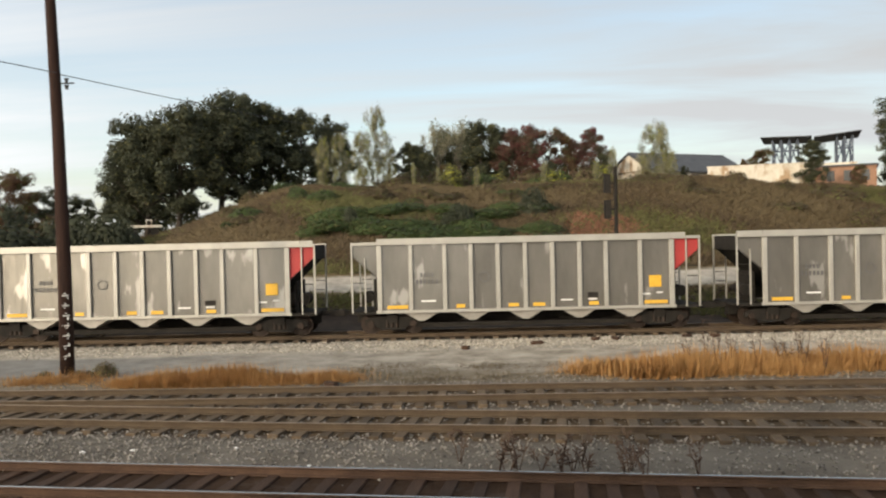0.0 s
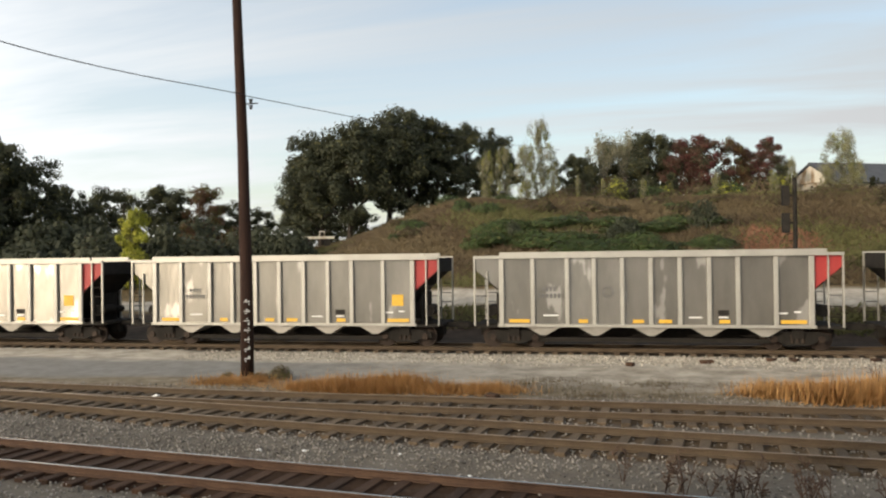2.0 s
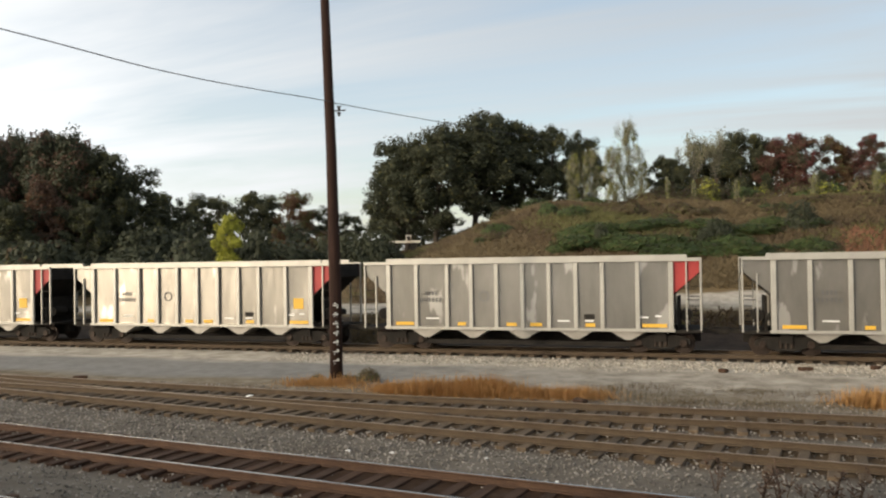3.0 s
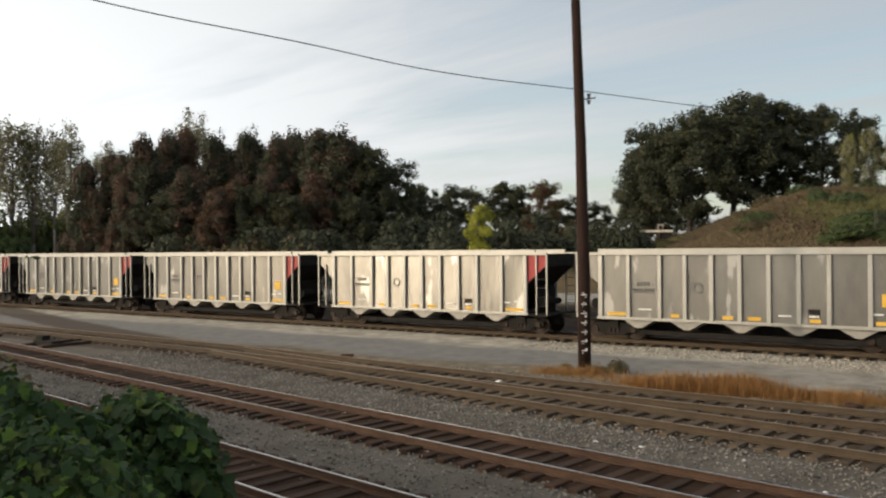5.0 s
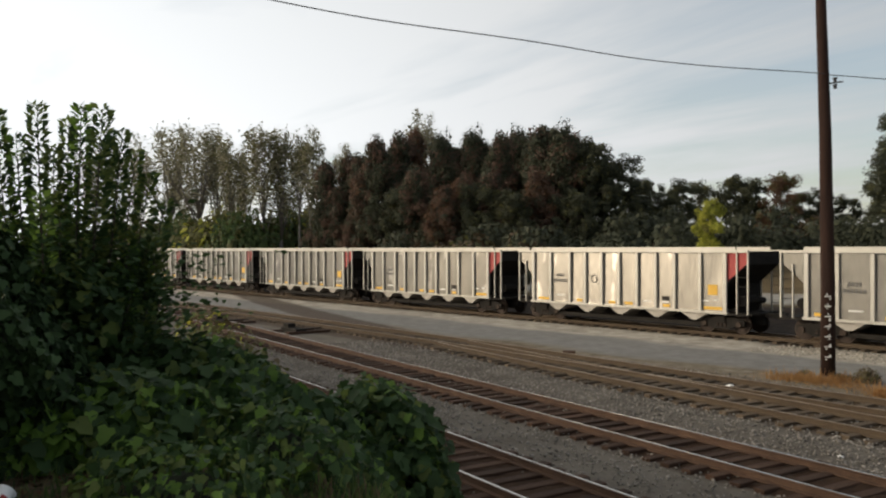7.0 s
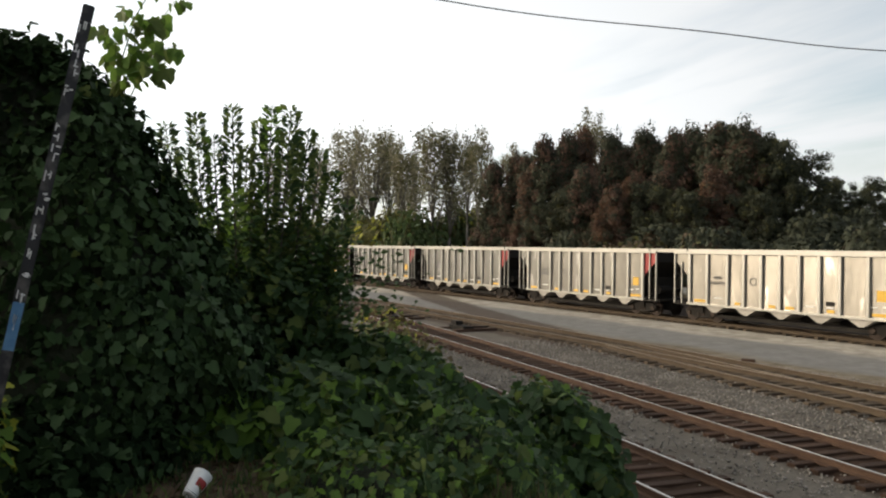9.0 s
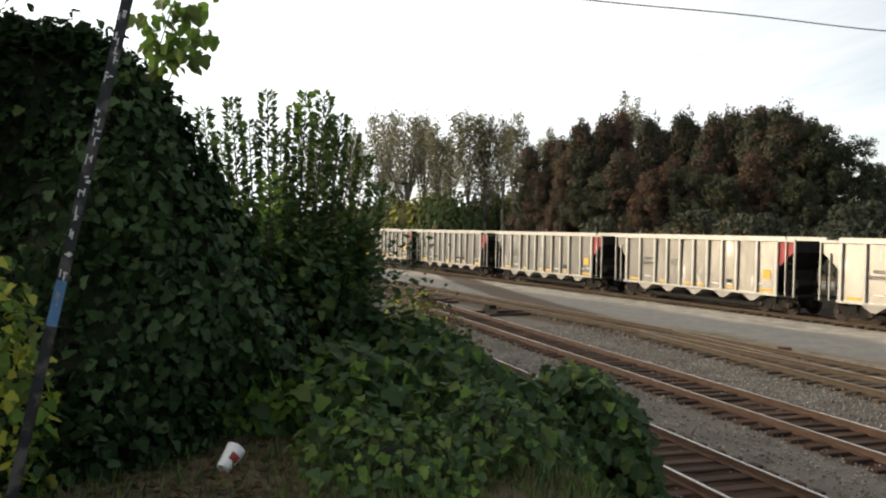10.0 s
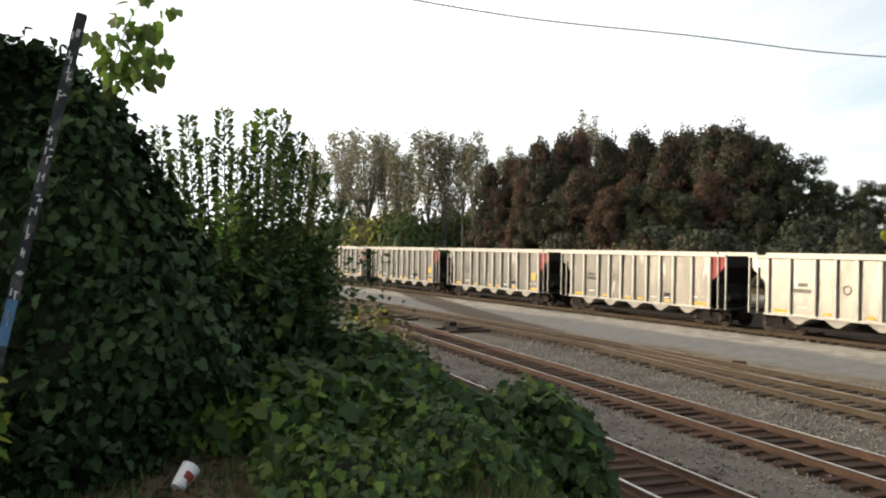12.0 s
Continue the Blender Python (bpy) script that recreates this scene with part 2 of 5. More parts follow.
def part(name, bm, mat, parent, label=""):
    """One bmesh as one mesh object under a thing or a part."""
    me = bpy.data.meshes.new(name)
    bm.to_mesh(me)
    bm.free()
    for m in (mat if isinstance(mat, (list, tuple)) else [mat]):
        me.materials.append(m)
    ob = new(name, me)
    ob.parent = parent
    if label:
        ob["label"] = label
    return ob


def share(name, me, parent, m):
    ob = new(name, me)
    ob.parent = parent
    ob.matrix_basis = m
    return ob


def box(bm, x0, x1, y0, y1, z0, z1, mi=0):
    v = [bm.verts.new(p) for p in ((x0, y0, z0), (x1, y0, z0), (x1, y1, z0), (x0, y1, z0), (x0, y0, z1), (x1, y0, z1), (x1, y1, z1), (x0, y1, z1))]
    for f in ((3, 2, 1, 0), (4, 5, 6, 7), (0, 1, 5, 4), (1, 2, 6, 5), (2, 3, 7, 6), (3, 0, 4, 7)):
        bm.faces.new([v[i] for i in f]).material_index = mi


def boxes(*dims):
    bm = bmesh.new()
    for d in dims:
        box(bm, *d)
    return bm


def prism(poly, y0, y1):
    """A polygon in x, z drawn out along y."""
    bm = bmesh.new()
    a = [bm.verts.new((x, y0, z)) for x, z in poly]
    b = [bm.verts.new((x, y1, z)) for x, z in poly]
    n = len(poly)
    bm.faces.new(a)
    bm.faces.new(b[::-1])
    for i in range(n):
        bm.faces.new((a[(i + 1) % n], a[i], b[i], b[(i + 1) % n]))
    bmesh.ops.recalc_face_normals(bm, faces=bm.faces[:])
    return bm


def tube_arrays(path, radii, sides=6):
    """Verts and faces of a tapered tube along a path."""
    P = [Vector(p) for p in path]
    verts, faces = [], []
    for i, p in enumerate(P):
        d = (P[min(i + 1, len(P) - 1)] - P[max(i - 1, 0)]).normalized()
        a = d.orthogonal().normalized()
        b = d.cross(a)
        for k in range(sides):
            t = 2 * math.pi * k / sides
            verts.append(p + (a * math.cos(t) + b * math.sin(t)) * radii[i])
    for i in range(len(P) - 1):
        for k in range(sides):
            k2 = (k + 1) % sides
            faces.append((i * sides + k, i * sides + k2, (i + 1) * sides + k2, (i + 1) * sides + k))
    faces.append(tuple(range(sides))[::-1])
    faces.append(tuple((len(P) - 1) * sides + k for k in range(sides)))
    return verts, faces


def tubes_mesh(name, tubes, mat, sides=6):
    V, F = [], []
    for path, radii in tubes:
        v, f = tube_arrays(path, radii, sides)
        F += [tuple(i + len(V) for i in q) for q in f]
        V += v
    return tag_mesh(name, V, F, mat, smooth=True)


def cyl(bm, c, r, h, axis="z", n=16, r2=None):
    m = {"z": Matrix(), "y": Matrix.Rotation(radians(90), 4, "X"), "x": Matrix.Rotation(radians(90), 4, "Y")}[axis]
    bmesh.ops.create_cone(bm, cap_ends=True, segments=n, radius1=r, radius2=r if r2 is None else r2, depth=h, matrix=Matrix.Translation(c) @ m)


rng = np.random.default_rng(7)


def rotations(n, tilt=None, up=None):
    """n random rotation matrices; tilt: largest lean from upright in radians, else all ways."""
    if tilt is None:
        q = rng.normal(size=(n, 4))
        q /= np.linalg.norm(q, axis=1)[:, None]
        w, x, y, z = q.T
        return np.stack([1 - 2 * (y * y + z * z), 2 * (x * y - z * w), 2 * (x * z + y * w), 2 * (x * y + z * w), 1 - 2 * (x * x + z * z), 2 * (y * z - x * w), 2 * (x * z - y * w), 2 * (y * z + x * w), 1 - 2 * (x * x + y * y)], 1).reshape(n, 3, 3)
    a, b, c = rng.uniform(0, 2 * math.pi, n), rng.normal(0, tilt / 2, n), rng.uniform(0, 2 * math.pi, n)
    o, l = np.zeros(n), np.ones(n)
    def rz(t):
        return np.stack([np.cos(t), -np.sin(t), o, np.sin(t), np.cos(t), o, o, o, l], 1).reshape(n, 3, 3)
    rx = np.stack([l, o, o, o, np.cos(b), -np.sin(b), o, np.sin(b), np.cos(b)], 1).reshape(n, 3, 3)
    return rz(a) @ rx @ rz(c)


def facing(N, jitter=0.5, g=None):
    """Rotations whose z looks along the normals N, spun at random."""
    g = g or rng
    z = N + g.normal(0, jitter, N.shape)
    z /= np.linalg.norm(z, axis=1)[:, None] + 1e-9
    a = g.normal(size=N.shape)
    x = np.cross(a, z)
    x /= np.linalg.norm(x, axis=1)[:, None] + 1e-9
    return np.stack([x, np.cross(z, x), z], 2)


def hanging(N, jitter=0.35, g=None):
    """As facing(), with the piece's y, a leaf's tip, drooping down the surface."""
    g = g or rng
    z = N + g.normal(0, jitter, N.shape)
    z /= np.linalg.norm(z, axis=1)[:, None] + 1e-9
    t = np.array([0, 0, -1.0]) + g.normal(0, 0.5, N.shape)
    y = t - np.sum(t * z, axis=1)[:, None] * z
    y /= np.linalg.norm(y, axis=1)[:, None] + 1e-9
    return np.stack([np.cross(y, z), y, z], 2)


def scatter(name, tv, tf, pos, rot, scale, mats, idx=None):
    """One joined mesh of many copies of a small piece."""
    tv, n, k = np.asarray(tv, float), len(pos), len(tv)
    V = np.einsum("nij,kj->nki", rot, tv) * np.asarray(scale).reshape(n, 1, -1) + np.asarray(pos)[:, None, :]
    me = bpy.data.meshes.new(name)
    me.vertices.add(n * k)
    me.vertices.foreach_set("co", V.reshape(-1).astype(np.float32))
    ls = np.array([len(f) for f in tf])
    flat = np.array([i for f in tf for i in f])
    loops = (flat[None, :] + (np.arange(n) * k)[:, None]).reshape(-1)
    tot = np.tile(ls, n)
    me.loops.add(len(loops))
    me.loops.foreach_set("vertex_index", loops.astype(np.int32))
    me.polygons.add(len(tot))
    me.polygons.foreach_set("loop_start", np.concatenate([[0], np.cumsum(tot)[:-1]]).astype(np.int32))
    me.polygons.foreach_set("loop_total", tot.astype(np.int32))
    for m in (mats if isinstance(mats, (list, tuple)) else [mats]):
        me.materials.append(m)
    if idx is not None:
        me.polygons.foreach_set("material_index", np.repeat(np.asarray(idx), len(tf)).astype(np.int32))
    me.update(calc_edges=True)
    me.validate()
    return me


# small pieces: a broad leaf, a clump of leaves, a grass blade, a stone
LEAF_V = [(0, 0, 0), (0.24, -0.1, 0.07), (0.5, 0.16, 0.12), (0.33, 0.4, 0.03), (0.4, 0.66, -0.02), (0.03, 1, -0.16), (-0.24, 0.74, -0.04), (-0.3, 0.46, 0.03), (-0.46, 0.24, 0.1), (-0.27, -0.05, 0.06), (0, 0.4, -0.05)]
LEAF_F = [(i, (i + 1) % 10, 10) for i in range(10)]
SLIM_V = [(0, 0, 0), (0.27, 0.42, 0.05), (0, 1, -0.08), (-0.27, 0.42, 0.05)]
SLIM_F = [(0, 1, 2), (0, 2, 3)]
CLUMP_V = [(-0.5, -0.3, 0), (0.1, -0.55, 0.15), (0.55, -0.1, -0.1), (0.3, 0.5, 0.12), (-0.35, 0.4, -0.12), (0.0, 0.0, 0.22)]
CLUMP_F = [(0, 1, 5), (2, 3, 5), (4, 0, 5), (1, 2, 5)]
BLADE_V = [(-0.035, 0, 0), (0.035, 0, 0), (0.02, 0.06, 0.6), (0, 0.18, 1.0)]
BLADE_F = [(0, 1, 2), (0, 2, 3)]
STONE_V = [(0.5, 0, 0), (-0.45, 0.1, 0), (0.05, 0.5, 0.05), (0, -0.48, -0.04), (0.08, 0.02, 0.4), (0, 0, -0.4)]
STONE_F = [(0, 2, 4), (2, 1, 4), (1, 3, 4), (3, 0, 4), (2, 0, 5), (1, 2, 5), (3, 1, 5), (0, 3, 5)]


def smooth01(a, b, x):
    t = np.clip((x - a) / (b - a), 0, 1)
    return t * t * (3 - 2 * t)


# ---- ground ----
NX, NY = 0.1416, 0.9899      # across the main and the near track; the along-way is (NY, -NX)


def height(x, y):
    """The ground's height: bank at the camera's side, the flat yard, the hill behind the train."""
    x, y = np.asarray(x, float), np.asarray(y, float)
    q = x * NX + y * NY
    bank = 2.5 - 0.62 * np.clip(q - 2.2, 0, 4.4)
    z = np.where(q < 6.6, np.maximum(bank, -0.23), -0.23)
    az = np.degrees(np.arctan2(-x, np.maximum(y, 1)))
    top = 2.2 + 5.2 * smooth01(26, 9, az) - 0.9 * smooth01(-16, -30, az)
    wob = 0.35 * np.sin(x * 0.21 + 1) * np.sin(y * 0.17) + 0.2 * np.sin(x * 0.53 + y * 0.4)
    hill = smooth01(39, 72, y) * (top + wob) + np.where(y > 39, smooth01(39, 46, y) * 1.0, 0)
    return np.where(y > 39, z + hill, z)


def make_ground():
    xs = np.concatenate([[-3000, -1200, -500, -250, -160], np.arange(-120, -30, 3), np.arange(-30, 32, 0.8), np.arange(33, 70, 3), [90, 150, 300, 700, 3000]])
    ys = np.concatenate([[-3000, -1000, -300, -100, -50, -30], np.arange(-20, 10, 0.5), np.arange(10, 40, 1.0), np.arange(40, 90, 1.5), [100, 130, 180, 300, 600, 1500, 4000]])
    X, Y = np.meshgrid(xs, ys)
    Z = height(X, Y)
    V = np.stack([X, Y, Z], -1).reshape(-1, 3)
    n, F = len(xs), []
    for j in range(len(ys) - 1):
        for i in range(n - 1):
            F.append((j * n + i, j * n + i + 1, (j + 1) * n + i + 1, (j + 1) * n + i))
    m = material("yard_ground", (0.09, 0.077, 0.062), (0.168, 0.149, 0.125), scale=0.8, rough=0.95, fine=9, bump=0.9, bump_dist=0.04, spec=0.15)
    nt = m.node_tree
    N, L = nt.nodes.new, nt.links.new
    p = nt.nodes["Principled BSDF"]
    col = p.inputs["Base Color"].links[0].from_socket
    co = N("ShaderNodeTexCoord"); sep = N("ShaderNodeSeparateXYZ")
    L(co.outputs["Object"], sep.inputs[0])
    warp = N("ShaderNodeTexNoise"); warp.inputs["Scale"].default_value = 0.35; warp.inputs["Detail"].default_value = 6
    mp = N("ShaderNodeMapping"); mp.inputs["Scale"].default_value = (0.5, 1.4, 1)
    L(co.outputs["Object"], mp.inputs[0]); L(mp.outputs[0], warp.inputs["Vector"])
    wy = N("ShaderNodeMath"); wy.operation = "MULTIPLY_ADD"; wy.inputs[1].default_value = 3.2
    L(warp.outputs["Fac"], wy.inputs[0]); L(sep.outputs[1], wy.inputs[2])     # y + 3.2 * noise (mean + 1.6)
    def zone(col, y0, y1, a, b, sc, edge=0.5, xs=None):
        n = N("ShaderNodeTexNoise"); n.inputs["Scale"].default_value = sc; n.inputs["Detail"].default_value = 6; n.inputs["Roughness"].default_value = 0.7
        L(co.outputs["Object"], n.inputs["Vector"])
        mr = N("ShaderNodeMapRange"); mr.inputs[1].default_value = 0.36; mr.inputs[2].default_value = 0.64
        L(n.outputs["Fac"], mr.inputs[0])
        c = N("ShaderNodeMix"); c.data_type = "RGBA"; c.inputs["A"].default_value = (*a, 1); c.inputs["B"].default_value = (*b, 1)
        L(mr.outputs[0], c.inputs["Factor"])
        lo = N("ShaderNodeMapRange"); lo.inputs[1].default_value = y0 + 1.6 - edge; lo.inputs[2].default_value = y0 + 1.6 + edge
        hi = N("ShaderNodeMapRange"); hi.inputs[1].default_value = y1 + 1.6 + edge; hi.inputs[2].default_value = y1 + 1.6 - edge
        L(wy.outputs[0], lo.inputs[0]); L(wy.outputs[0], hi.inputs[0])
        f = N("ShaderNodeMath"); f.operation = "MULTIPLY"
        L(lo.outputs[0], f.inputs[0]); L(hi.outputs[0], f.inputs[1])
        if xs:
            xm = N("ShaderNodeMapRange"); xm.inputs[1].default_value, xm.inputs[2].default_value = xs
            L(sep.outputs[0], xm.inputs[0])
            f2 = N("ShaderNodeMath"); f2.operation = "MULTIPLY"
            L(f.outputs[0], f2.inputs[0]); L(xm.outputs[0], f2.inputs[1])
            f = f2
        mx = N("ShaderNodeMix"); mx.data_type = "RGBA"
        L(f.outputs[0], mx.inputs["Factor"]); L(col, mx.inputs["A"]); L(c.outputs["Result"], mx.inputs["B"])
        return mx.outputs["Result"]
    col = zone(col, 24.0, 27.0, (0.11, 0.085, 0.055), (0.24, 0.205, 0.155), 1.3)
    col = zone(col, 26.4, 31.5, (0.175, 0.168, 0.155), (0.235, 0.228, 0.215), 1.8)
    col = zone(col, 31.0, 34.3, (0.26, 0.235, 0.195), (0.5, 0.455, 0.385), 1.2)
    col = zone(col, 26.2, 31.6, (0.2, 0.175, 0.14), (0.42, 0.38, 0.32), 0.9, 0.8, (-14.0, 0.0))
    col = zone(col, 43.4, 5000, (0.075, 0.058, 0.03), (0.14, 0.1, 0.052), 0.25)
    # dark ballast, blackened further to paint the shade under and behind the train
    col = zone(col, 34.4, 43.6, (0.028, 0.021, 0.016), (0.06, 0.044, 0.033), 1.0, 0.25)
    # pale service road at the foot of the hill
    col = zone(col, 44.4, 47.2, (0.26, 0.235, 0.2), (0.42, 0.385, 0.33), 1.5, 0.35)
    # bank: dark soil
    qq = N("ShaderNodeVectorMath"); qq.operation = "DOT_PRODUCT"; qq.inputs[1].default_value = (NX, NY, 0)
    L(co.outputs["Object"], qq.inputs[0])
    qm = N("ShaderNodeMapRange"); qm.inputs[1].default_value = 6.9; qm.inputs[2].default_value = 6.0
    L(qq.outputs["Value"], qm.inputs[0])
    # oil and brake dust between the rails of the main and near tracks, rusty dirt with painted tie-gap shade on the
    # yard tracks
    def band(col, value, mid, half, tint, most):
        d = N("ShaderNodeMath"); d.operation = "SUBTRACT"; d.inputs[1].default_value = mid
        L(value, d.inputs[0])
        ab = N("ShaderNodeMath"); ab.operation = "ABSOLUTE"
        L(d.outputs[0], ab.inputs[0])
        wob = N("ShaderNodeMath"); wob.operation = "MULTIPLY_ADD"; wob.inputs[1].default_value = -0.9; wob.inputs[2].default_value = 0.45
        L(warp2.outputs["Fac"], wob.inputs[0])
        s = N("ShaderNodeMath"); s.operation = "ADD"
        L(ab.outputs[0], s.inputs[0]); L(wob.outputs[0], s.inputs[1])
        mr = N("ShaderNodeMapRange"); mr.inputs[1].default_value = half + 0.25; mr.inputs[2].default_value = half - 0.25; mr.inputs[4].default_value = most
        L(s.outputs[0], mr.inputs[0])
        mx = N("ShaderNodeMix"); mx.data_type = "RGBA"; mx.inputs["B"].default_value = (*tint, 1)
        L(mr.outputs[0], mx.inputs["Factor"]); L(col, mx.inputs["A"])
        return mx.outputs["Result"]
    warp2 = N("ShaderNodeTexNoise"); warp2.inputs["Scale"].default_value = 1.1; warp2.inputs["Detail"].default_value = 5
    L(co.outputs["Object"], warp2.inputs["Vector"])
    col = band(col, qq.outputs["Value"], 13.33, 1.15, (0.042, 0.026, 0.018), 0.94)
    col = band(col, qq.outputs["Value"], 8.85, 1.15, (0.042, 0.026, 0.018), 0.94)
    yl = N("ShaderNodeMath"); yl.operation = "MULTIPLY_ADD"; yl.inputs[1].default_value = 0.03
    L(sep.outputs[0], yl.inputs[0]); L(sep.outputs[1], yl.inputs[2])
    col = band(col, yl.outputs[0], 21.8, 1.3, (0.062, 0.042, 0.029), 0.8)
    sq = N("ShaderNodeMath"); sq.operation = "MULTIPLY_ADD"; sq.inputs[1].default_value = -0.00145; sq.inputs[2].default_value = 0.135
    L(sep.outputs[0], sq.inputs[0])
    tl = N("ShaderNodeMath"); tl.operation = "MULTIPLY_ADD"
    L(sep.outputs[0], tl.inputs[0]); L(sq.outputs[0], tl.inputs[1]); L(sep.outputs[1], tl.inputs[2])
    col = band(col, tl.outputs[0], 18.45, 1.3, (0.062, 0.042, 0.029), 0.8)
    mx = N("ShaderNodeMix"); mx.data_type = "RGBA"; mx.inputs["B"].default_value = (0.115, 0.08, 0.054, 1)
    L(qm.outputs[0], mx.inputs["Factor"]); L(col, mx.inputs["A"])
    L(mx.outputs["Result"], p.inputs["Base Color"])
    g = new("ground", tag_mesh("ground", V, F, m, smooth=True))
    tagged(g, "rail yard ground of grey gravel, pale sand and dry soil rising to a hill", "ground", kind="structure")


make_ground()

# ---- tracks ----


def rail_mesh(name, pts, mats):
    """A rail along plan points, its head at z = 0."""
    prof = [(-0.07, -0.17), (0.07, -0.17), (0.07, -0.15), (0.012, -0.13), (0.012, -0.05), (0.036, -0.035), (0.036, -0.006), (0.024, 0.0), (-0.024, 0.0), (-0.036, -0.006), (-0.036, -0.035), (-0.012, -0.05), (-0.012, -0.13), (-0.07, -0.15)]
    V, F, idx = [], [], []
    k = len(prof)
    for i, p in enumerate(pts):
        a, b = pts[max(i - 1, 0)], pts[min(i + 1, len(pts) - 1)]
        dx, dy = b[0] - a[0], b[1] - a[1]
        l = math.hypot(dx, dy)
        nx, ny = -dy / l, dx / l
        V += [(p[0] + nx * s, p[1] + ny * s, z) for s, z in prof]
    for i in range(len(pts) - 1):
        for j in range(k):
            j2 = (j + 1) % k
            F.append((i * k + j, (i + 1) * k + j, (i + 1) * k + j2, i * k + j2))
            idx.append(1 if 6 <= j <= 8 else 0)
    return tag_mesh(name, V, F, mats, idx)


def tie_mesh(mat):
    bm = boxes((-0.115, 0.115, -1.3, 1.3, -0.36, -0.15))
    bmesh.ops.bevel(bm, geom=bm.edges[:], offset=0.015, segments=1, affect="EDGES")
    me = bpy.data.meshes.new("tie")
    bm.to_mesh(me)
    bm.free()
    me.materials.append(mat)
    return me


TIE_ME, TIE_ME_DUSTY = tie_mesh(TIE), tie_mesh(TIE_DUSTY)


def track(x0, x1, line, label, head, step=0.54, bed=None, low=-0.19):
    """line(x) gives the centre line's y; rails stand 0.75 m to either side."""
    tr = new("railway_track")
    tagged(tr, label, "railway track", "yard tracks", "structure")
    xs = np.arange(x0, x1 + 0.1, 2.0)
    for s in (-0.75, 0.75):
        pts = []
        for x in xs:
            sl = (line(x + 0.5) - line(x - 0.5))
            l = math.hypot(1, sl)
            pts.append((x - sl / l * s, line(x) + s / l))
        share("rail", rail_mesh("rail", pts, [RAIL if head is RAIL_TOP else RAIL_DUSTY, head]), tr, Matrix())
    if bed:
        # dirt and fouled ballast packed between the ties; yard beds coloured darker for gap shade
        g = np.random.default_rng(int(x1))
        bx = np.arange(x0, x1, 0.3)
        offs = np.array([-1.5, -1.15, -0.9, -0.6, -0.3, 0.0, 0.3, 0.6, 0.9, 1.15, 1.5])
        sag = np.where(np.abs(offs) > 1.4, -0.1, np.where(np.abs(offs) > 1.0, -0.05, 0.0))
        V = [(float(xx), float(line(xx)) + o, low + d + float(g.normal(0, 0.012))) for xx in bx for o, d in zip(offs, sag)]
        k = len(offs)
        F = [(i * k + j, (i + 1) * k + j, (i + 1) * k + j + 1, i * k + j + 1) for i in range(len(bx) - 1) for j in range(k - 1)]
        share("track_bed", tag_mesh("track_bed", V, F, bed, smooth=True), tr, Matrix())
    x = x0
    r = random.Random(int(x1 * 10))
    while x < x1:
        sl = line(x + 0.5) - line(x - 0.5)
        share("tie", TIE_ME if head is RAIL_TOP else TIE_ME_DUSTY, tr, pose(x, line(x) + r.uniform(-0.06, 0.06), r.uniform(-0.012, 0.008), r.uniform(-0.6, 0.6), r.uniform(-0.6, 0.6), math.degrees(math.atan(sl)) + r.uniform(-1.2, 1.2)))
        x += step + r.uniform(-0.04, 0.04)
    return tr


def main_line(x):
    return (13.33 - NX * x) / NY


def near_line(x):
    return (8.85 - NX * x) / NY


def yard_line(x):
    return 21.8 - 0.03 * x + 0.85 * float(smooth01(-8, -30, x))


def turnout_line(x):
    return 18.45 - 0.135 * x + 0.00145 * x * x


def train_line(x):
    return 35.65


def make_tracks():
    track(-75, 24, main_line, "main railway track with polished steel rails on dark timber ties", RAIL_TOP, bed=BED_DARK)
    track(-24, 20, near_line, "near railway track with dull rails on dark timber ties beside the bank", RAIL_TOP, bed=BED_DARK)
    track(-60, 30, yard_line, "rusty brown yard track with weathered ties beside dry grass", RAIL_DULL, bed=BED_DUST_SHADE, low=-0.205)
    track(-27, 26, turnout_line, "curved brown turnout track joining the yard track", RAIL_DULL, bed=BED_DUST_SHADE, low=-0.21)
    track(-120, 45, train_line, "freight track under the train with worn rails", RAIL_DULL, step=0.6)


# ---- hopper cars ----
SPEED = -8.70
PITCH = 15.8
FIRST = 2.96          # where the middle of one car stands at the start
RIBS = (-6.0, -4.71, -3.31, -2.23, -1.12, 0.0, 1.12, 2.23, 3.31, 4.71, 6.0)


def bogie(parent, cx):
    b = new("bogie")
    b.parent = parent
    b.location = (cx, 0, 0)
    for s in (-1, 1):
        y = s * 1.02
        bm = prism([(-1.15, 0.62), (-0.75, 0.75), (0.75, 0.75), (1.15, 0.62), (1.15, 0.4), (0.8, 0.38), (0.4, 0.22), (-0.4, 0.22), (-0.8, 0.38), (-1.15, 0.4)], y - 0.07, y + 0.07)
        part("side_frame", bm, CAR_DARK, b)
        for wx in (-0.88, 0.88):
            bm = bmesh.new()
            cyl(bm, (0, s * 0.75, 0), 0.455, 0.13, "y", 24)
            cyl(bm, (0, s * 0.84, 0), 0.3, 0.05, "y", 20, 0.34)
            cyl(bm, (0, s * 1.0, 0), 0.14, 0.3, "y", 14)
            for k in range(3):
                a = 2.094 * k
                cyl(bm, (0.09 * math.cos(a), s * 1.16, 0.09 * math.sin(a)), 0.02, 0.03, "y", 6)
            part("wheel", bm, WHEEL, b).location = (wx, 0, 0.455)
        bm = bmesh.new()
        for k in (-0.2, 0, 0.2):
            cyl(bm, (k, s * 1.06, 0.47), 0.075, 0.3, "z", 10)
        part("spring", bm, WHEEL, b)
    part("bolster", boxes((-0.22, 0.22, -1.2, 1.2, 0.5, 0.82)), CAR_DARK, b)


